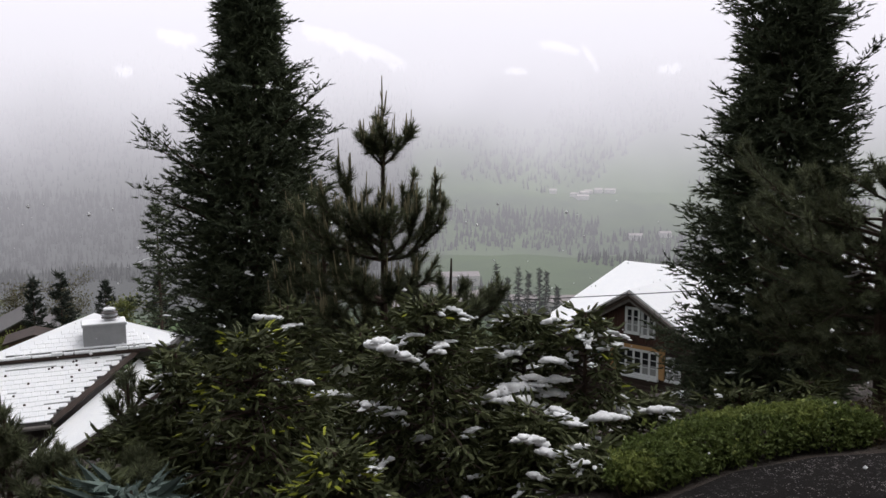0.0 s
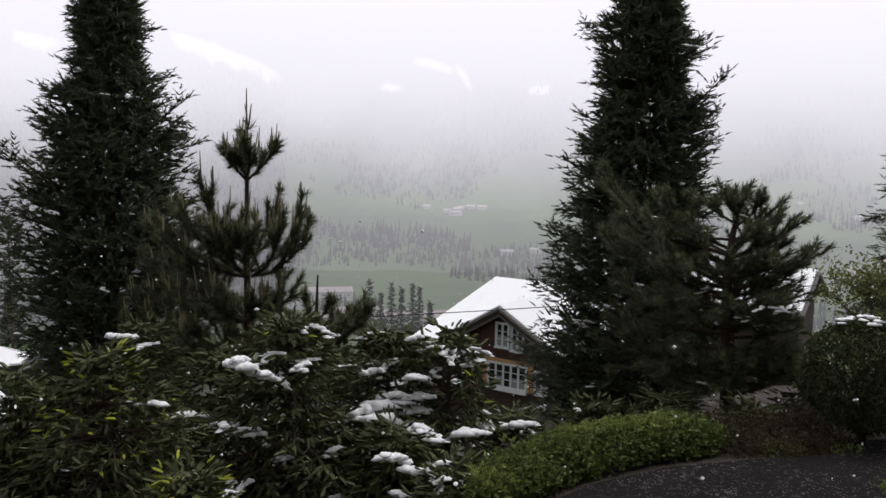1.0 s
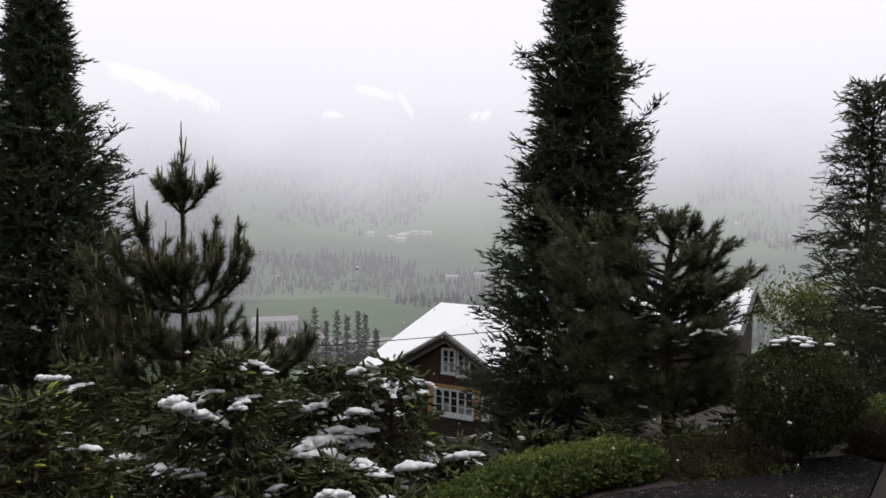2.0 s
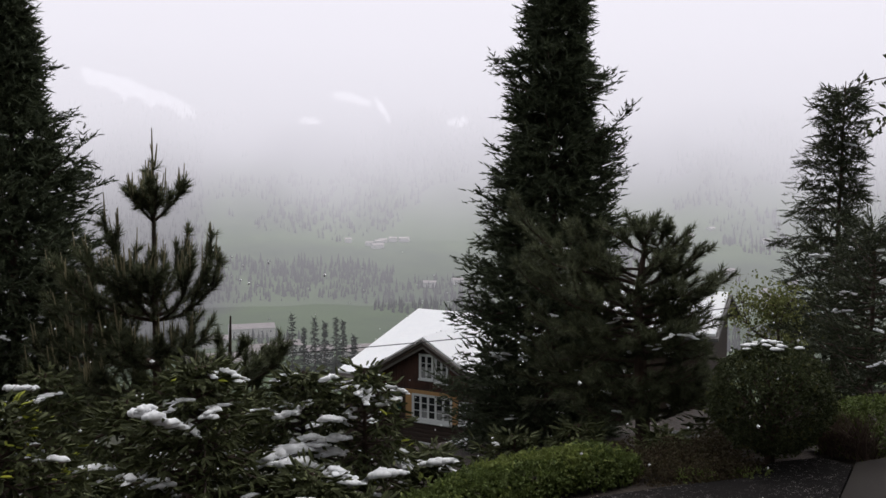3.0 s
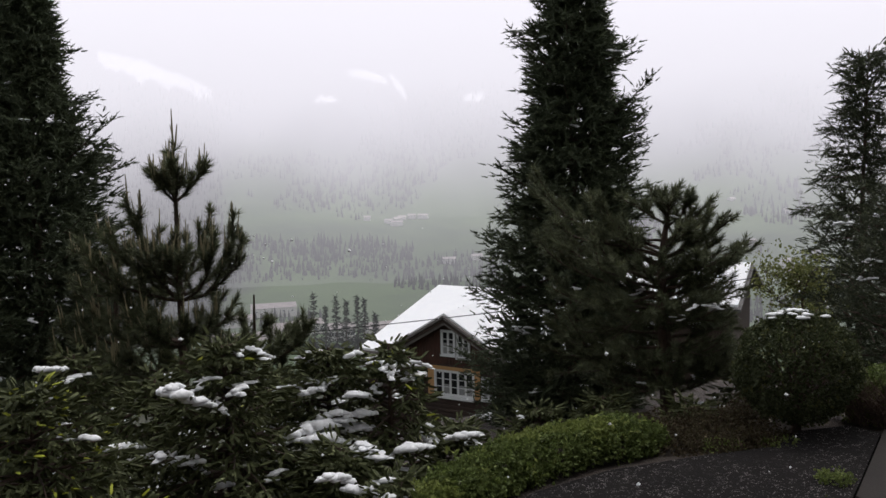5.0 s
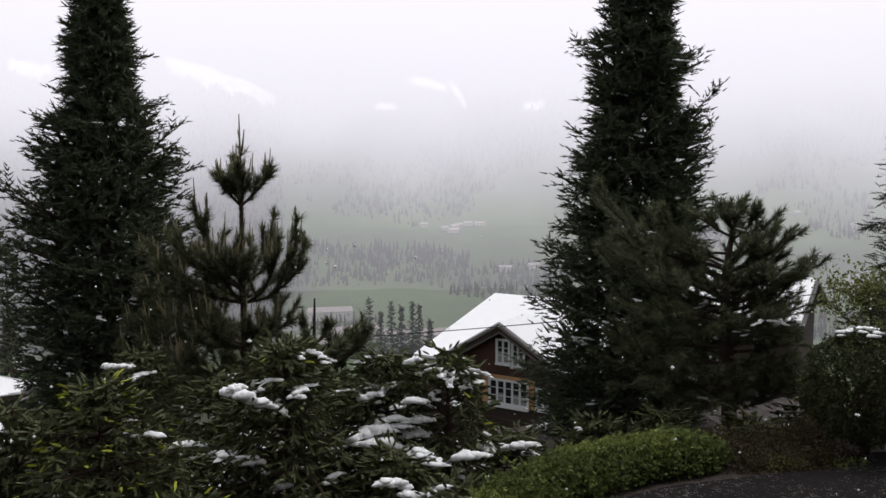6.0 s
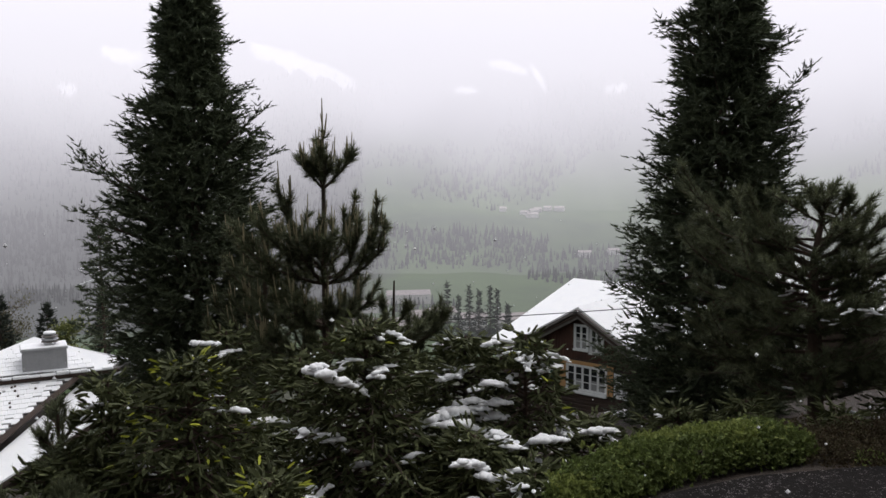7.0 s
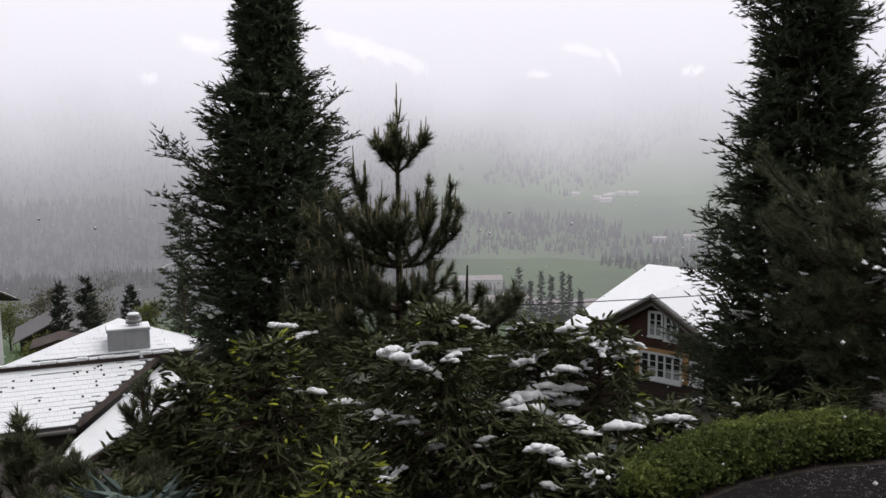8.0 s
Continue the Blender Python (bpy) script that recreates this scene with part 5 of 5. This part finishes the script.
snow_streaks([(-0.30, 4.95, 0.44, 0.15), (-0.36, 5.0, 0.49, 0.06), (-0.04, 5.06, 0.41, 0.04), (-0.74, 5.55, 0.0, 0.14), (-0.64, 5.6, -0.10, 0.085), (-0.48, 5.75, -0.30, 0.12), (-0.14, 5.2, -0.16, 0.055), (-0.36, 5.5, -0.12, 0.13), (0.36, 5.32, 0.09, 0.24), (0.44, 5.25, 0.05, 0.16),
              (0.61, 5.45, 0.04, 0.18), (0.70, 5.40, 0.14, 0.085), (0.52, 5.40, 0.15, 0.10), (0.40, 5.43, 0.30, 0.08), (0.67, 5.33, 0.28, 0.08), (0.46, 5.25, -0.02, 0.10), (0.62, 5.05, 0.0, 0.095), (0.95, 5.1, 0.0, 0.14),
              (0.60, 4.72, -0.08, 0.10), (0.48, 4.78, -0.02, 0.10), (0.50, 4.68, -0.19, 0.05), (0.66, 5.45, 0.50, 0.05), (-1.2, 5.95, 0.42, 0.10), (1.36, 5.55, -0.10, 0.12)])


def small_pine(at, height, reach, seed):
    rg = np.random.default_rng(seed)
    hs = np.linspace(0.25, 0.86, 15) * height
    rows = [(float(h), i * 137.5 + rg.normal(0, 20), reach * float(np.interp(h / height, [0.2, 0.9], [1.1, 0.5])) * rg.uniform(0.8, 1.15), rg.uniform(0.15, 0.5), rg.uniform(0.6, 1.0)) for i, h in enumerate(hs)]
    pine("pine_tree", at, [(0, 0, 0), (0, 0, height * 0.5), (0, 0, height * 0.7), (0, 0, height * 0.82), (0, 0, height)], [0.02, 0.016, 0.013, 0.011, 0.007], rows, rg, "small dark young pine", K_PINE_S, tufts=0.028, bare=0.1, twigs=3, leader=(0.0, 1.0))


small_pine((-1.86, 5.05, -0.62), 0.86, 0.27, 55)
small_pine((-2.42, 4.70, -0.60), 0.74, 0.26, 56)
small_pine((-2.10, 4.55, -0.55), 0.50, 0.26, 58)
small_pine((-1.62, 4.45, -0.50), 0.46, 0.26, 59)


def hedge(name, path, half, height, count, seed, label):
    """A low clipped hedge: leaves over a rounded bank that follows a path, with stems inside."""
    rg = np.random.default_rng(seed)
    path = np.asarray(path, float)
    seg = np.r_[0, np.cumsum(np.linalg.norm(np.diff(path, axis=0), axis=1))]
    s = rg.random(count) * seg[-1]
    c = np.stack([np.interp(s, seg, path[:, i]) for i in range(2)], 1)
    c2 = np.stack([np.interp(np.minimum(s + 0.05, seg[-1]), seg, path[:, i]) for i in range(2)], 1)
    d = c2 - c + 1e-6
    d /= np.linalg.norm(d, axis=1, keepdims=True)
    nrm = np.stack([d[:, 1], -d[:, 0]], 1)
    a = rg.uniform(-0.15, math.pi + 0.15, count)
    end = np.sqrt(np.clip(np.minimum(s, seg[-1] - s) / 0.25, 0.05, 1))
    lump = np.array([1 + 0.38 * noise.noise((x * 2.6, y * 2.6, 4.0)) + 0.14 * noise.noise((x * 8, y * 8, q)) for (x, y), q in zip(c, a)])
    r = lump * end * rg.uniform(0.72, 1.04, count)
    off = np.cos(a) * half * r
    z = np.clip(np.sin(a), -0.1, 1) ** 1.0 * height * r
    spike = (rg.random(count) < 0.012) * rg.uniform(0.02, 0.09, count)
    pts = np.column_stack([c + nrm * off[:, None], z + spike + 0.02])
    nor = np.column_stack([nrm * np.cos(a)[:, None], np.abs(np.sin(a)) + 0.35]) + rg.normal(0, 0.35, (count, 3))
    stems = []
    for i in range(0, count, 26):
        b = np.array([c[i, 0], c[i, 1], -0.05])
        stems.append(tube_tris([b, (b + pts[i]) / 2 + rg.normal(0, 0.02, 3), pts[i]], [0.005, 0.004, 0.002], 3))
    fresh = np.clip(rg.normal(0.0, 0.07, count) + (spike > 0) * 0.6 + 0.5 * (np.array([noise.noise((x * 3, y * 3, 1.0)) for x, y, _ in pts]) > 0.25), 0, 1)
    return leaf_mass(name, (0, 0, -0.02), label, "hedge", pts, nor, rg, M_HEDGE, 0.030, np.concatenate(stems), fresh, n=5, spread=0.014)


hedge("hedge", [(0.86, 4.12), (1.12, 4.38), (1.42, 4.62), (1.82, 4.82), (2.2, 4.90), (2.50, 4.92)], 0.20, 0.135, 4200, 91, "low light green leafy hedge along the asphalt")
hedge("hedge", [(3.85, 5.05), (4.2, 5.02), (4.6, 5.1), (5.2, 5.2)], 0.3, 0.30, 2000, 92, "green leafy shrub row beside the concrete slab")


def box_ball():
    rg = np.random.default_rng(93)
    n = 2900
    v = rg.normal(0, 1, (n, 3))
    v /= np.linalg.norm(v, axis=1, keepdims=True)
    lump = np.array([1 + 0.10 * noise.noise(tuple(p * 2.2)) + 0.06 * noise.noise(tuple(p * 6)) for p in v])
    r = rg.uniform(0.7, 1.0, n) ** 0.3 * lump
    p = v * r[:, None] * [0.37, 0.37, 0.34]
    p[:, 2] = np.maximum(p[:, 2], -0.34 + 0.04 * rg.random(n)) + 0.38
    stems = [tube_tris([(0, 0, -0.05), (0.01, 0, 0.12), (0, 0, 0.45)], [0.035, 0.03, 0.015], 7)]
    for i in range(0, n, 60):
        stems.append(tube_tris([(0, 0, 0.15), p[i] * 0.5 + [0, 0, 0.1], p[i]], [0.008, 0.006, 0.002], 4))
    snow = []
    for _ in range(22):
        a, q = rg.random() * 6.28, rg.uniform(0, 0.19)
        w = rg.uniform(0.014, 0.034)
        snow.append((q * math.cos(a), q * math.sin(a), 0.39 + 0.34 * math.sqrt(1 - (q / 0.37) ** 2) + 0.01, w * 1.5, w, w * 0.45, rg.random() * 3))
    leaf_mass("box_bush", (3.42, 4.92, 0.0), "clipped round box bush with a cap of snow", "shrub", p, v + rg.normal(0, 0.3, v.shape), rg, M_BOX, 0.026, np.concatenate(stems), (rg.random(n) < 0.06) * 0.6, n=5, spread=0.012, snow=snow)


box_ball()


def dry_clump():
    """Bleached twigs and grass lying over the edge of the slab."""
    rg = np.random.default_rng(94)
    t = []
    for _ in range(420):
        a, r = rg.random() * 6.28, rg.uniform(0, 0.2)
        b = np.array([r * math.cos(a), r * math.sin(a), 0.0])
        e = b + np.array([rg.normal(-0.08, 0.13), rg.normal(-0.02, 0.1), rg.uniform(0.1, 0.3)])
        t.append(tube_tris([b, (b + e) / 2 + [0, 0, 0.03], e], [0.0028, 0.0024, 0.001], 3))
    th = empty("dry_shrub", (3.98, 4.86, 0.0), "bleached leafless twiggy shrub beside the asphalt", "shrub")
    tr = np.concatenate(t)
    tagged(soup("twigwork", tr, M_DRY, th, np.zeros(len(tr))), kind="stuff")


dry_clump()


def weeds(at, count, reach, seed, label):
    rg = np.random.default_rng(seed)
    a, r = rg.random(count) * 6.28, reach * np.sqrt(rg.random(count))
    p = np.stack([r * np.cos(a), r * np.sin(a), rg.uniform(0.005, 0.05, count) * (1.3 - r / reach)], 1)
    leaf_mass("weed", at, label, "plant", p, np.tile([0, 0, 1.0], (count, 1)) + rg.normal(0, 0.4, (count, 3)), rg, M_HEDGE, 0.02, None, rg.random(count) * 0.4, n=4, spread=0.01, group="weeds")


weeds((3.02, 3.98, 0.012), 120, 0.09, 95, "small green weed in the joint of the paving")
weeds((2.72, 3.62, 0.012), 60, 0.07, 96, "small green weed in the joint of the paving")
for i, (x, y) in enumerate([(3.1, 4.62), (2.75, 4.66)]):
    weeds((x, y, -0.01), 60, 0.12, 97 + i, "low leafy weeds on bare soil at the bed's edge")


def heather(at, seed):
    rg = np.random.default_rng(seed)
    n = 260
    a, r = rg.random(n) * 6.28, 0.24 * np.sqrt(rg.random(n))
    p = np.stack([r * np.cos(a), r * np.sin(a) * 0.6, rg.uniform(0.02, 0.16, n) * (1.2 - r / 0.24)], 1)
    leaf_mass("heather_clump", at, "low brown heather clump on bare soil", "plant", p, np.tile([0, 0, 1.0], (n, 1)) + rg.normal(0, 0.5, (n, 3)), rg, M_HEATHER, 0.022, None, rg.random(n) * 0.3, n=4, spread=0.012, group="heather clumps")


for i, (x, y) in enumerate([(2.75, 4.95), (3.0, 5.02), (3.15, 5.2), (2.6, 5.2), (3.7, 5.25), (3.35, 5.35), (3.9, 5.3), (2.9, 4.8), (2.6, 4.78), (2.72, 4.64), (2.95, 4.66), (3.12, 4.78), (2.45, 5.05), (2.85, 5.15)]):
    heather((x, y, -0.06), 120 + i)


def hanging_twig():
    """A slender tree just outside, one leafy branch of which hangs over the drive."""
    rg = np.random.default_rng(99)
    th = empty("slender_tree", (5.1, 3.9, 0.0), "slender tree with a drooping leafy branch", "tree")
    tr = bough(rg, (0, 0, -0.1), (0, 0, 1), 3.0, 0.1, 8, 0.03)
    soup("trunk", tube_tris(tr, np.linspace(0.05, 0.02, len(tr)), 8), M_BARK, th)
    wood, pos, way = [], [], []
    for a, b in (((0, 0, 2.3), (-1.90, 0.02, 2.24)), ((-1.0, 0.01, 2.27), (-1.80, 0.05, 1.98))):
        a, b = np.array(a), np.array(b)
        pts = [a + (b - a) * s + np.array([0, 0, 0.12 * math.sin(3.1 * s)]) for s in np.linspace(0, 1, 8)]
        wood.append(tube_tris(pts, np.linspace(0.012, 0.003, 8), 5))
        for s in np.linspace(0.3, 1, 26):
            p = a + (b - a) * s + np.array([0, 0, 0.12 * math.sin(3.1 * s)])
            pos.append(p + rg.normal(0, 0.02, 3))
            way.append(np.array([-0.5, 0, -0.6]) + rg.normal(0, 0.4, 3))
    tagged(soup("branchwork", np.concatenate(wood), M_BARK, th), kind="stuff")
    t, f = clothe(rg, pos, way, rg.uniform(0.8, 1.2, len(pos)), [leaf_cluster(rg, 3, 0.045, 0.02) for _ in range(3)])
    tagged(soup("crown", t, M_BOX, th, f), kind="stuff")


hanging_twig()


def snowfall():
    """Loose flakes in the air: tiny six-sided crumbs."""
    rg = np.random.default_rng(77)
    t = []
    for _ in range(420):
        d, a, e = rg.uniform(2.5, 16), rg.uniform(-0.62, 0.8), rg.uniform(-0.36, -0.07)
        c = np.array([d * math.sin(a), d * math.cos(a), 1.7 + d * e])
        r = rg.uniform(0.0025, 0.0065) * (1 + d / 14)
        p = [c + r * v * rg.uniform(0.7, 1.3) for v in np.array([(1, 0, 0), (0, 1, 0), (-1, 0, 0), (0, -1, 0), (0, 0, 1), (0, 0, -1)])]
        for i in range(4):
            t += [p[i], p[(i + 1) % 4], p[4], p[(i + 1) % 4], p[i], p[5]]
    tagged(soup("snowflakes", np.array(t), M_SNOW), "loose snowflakes drifting in the air", "snow", kind="stuff")


snowfall()
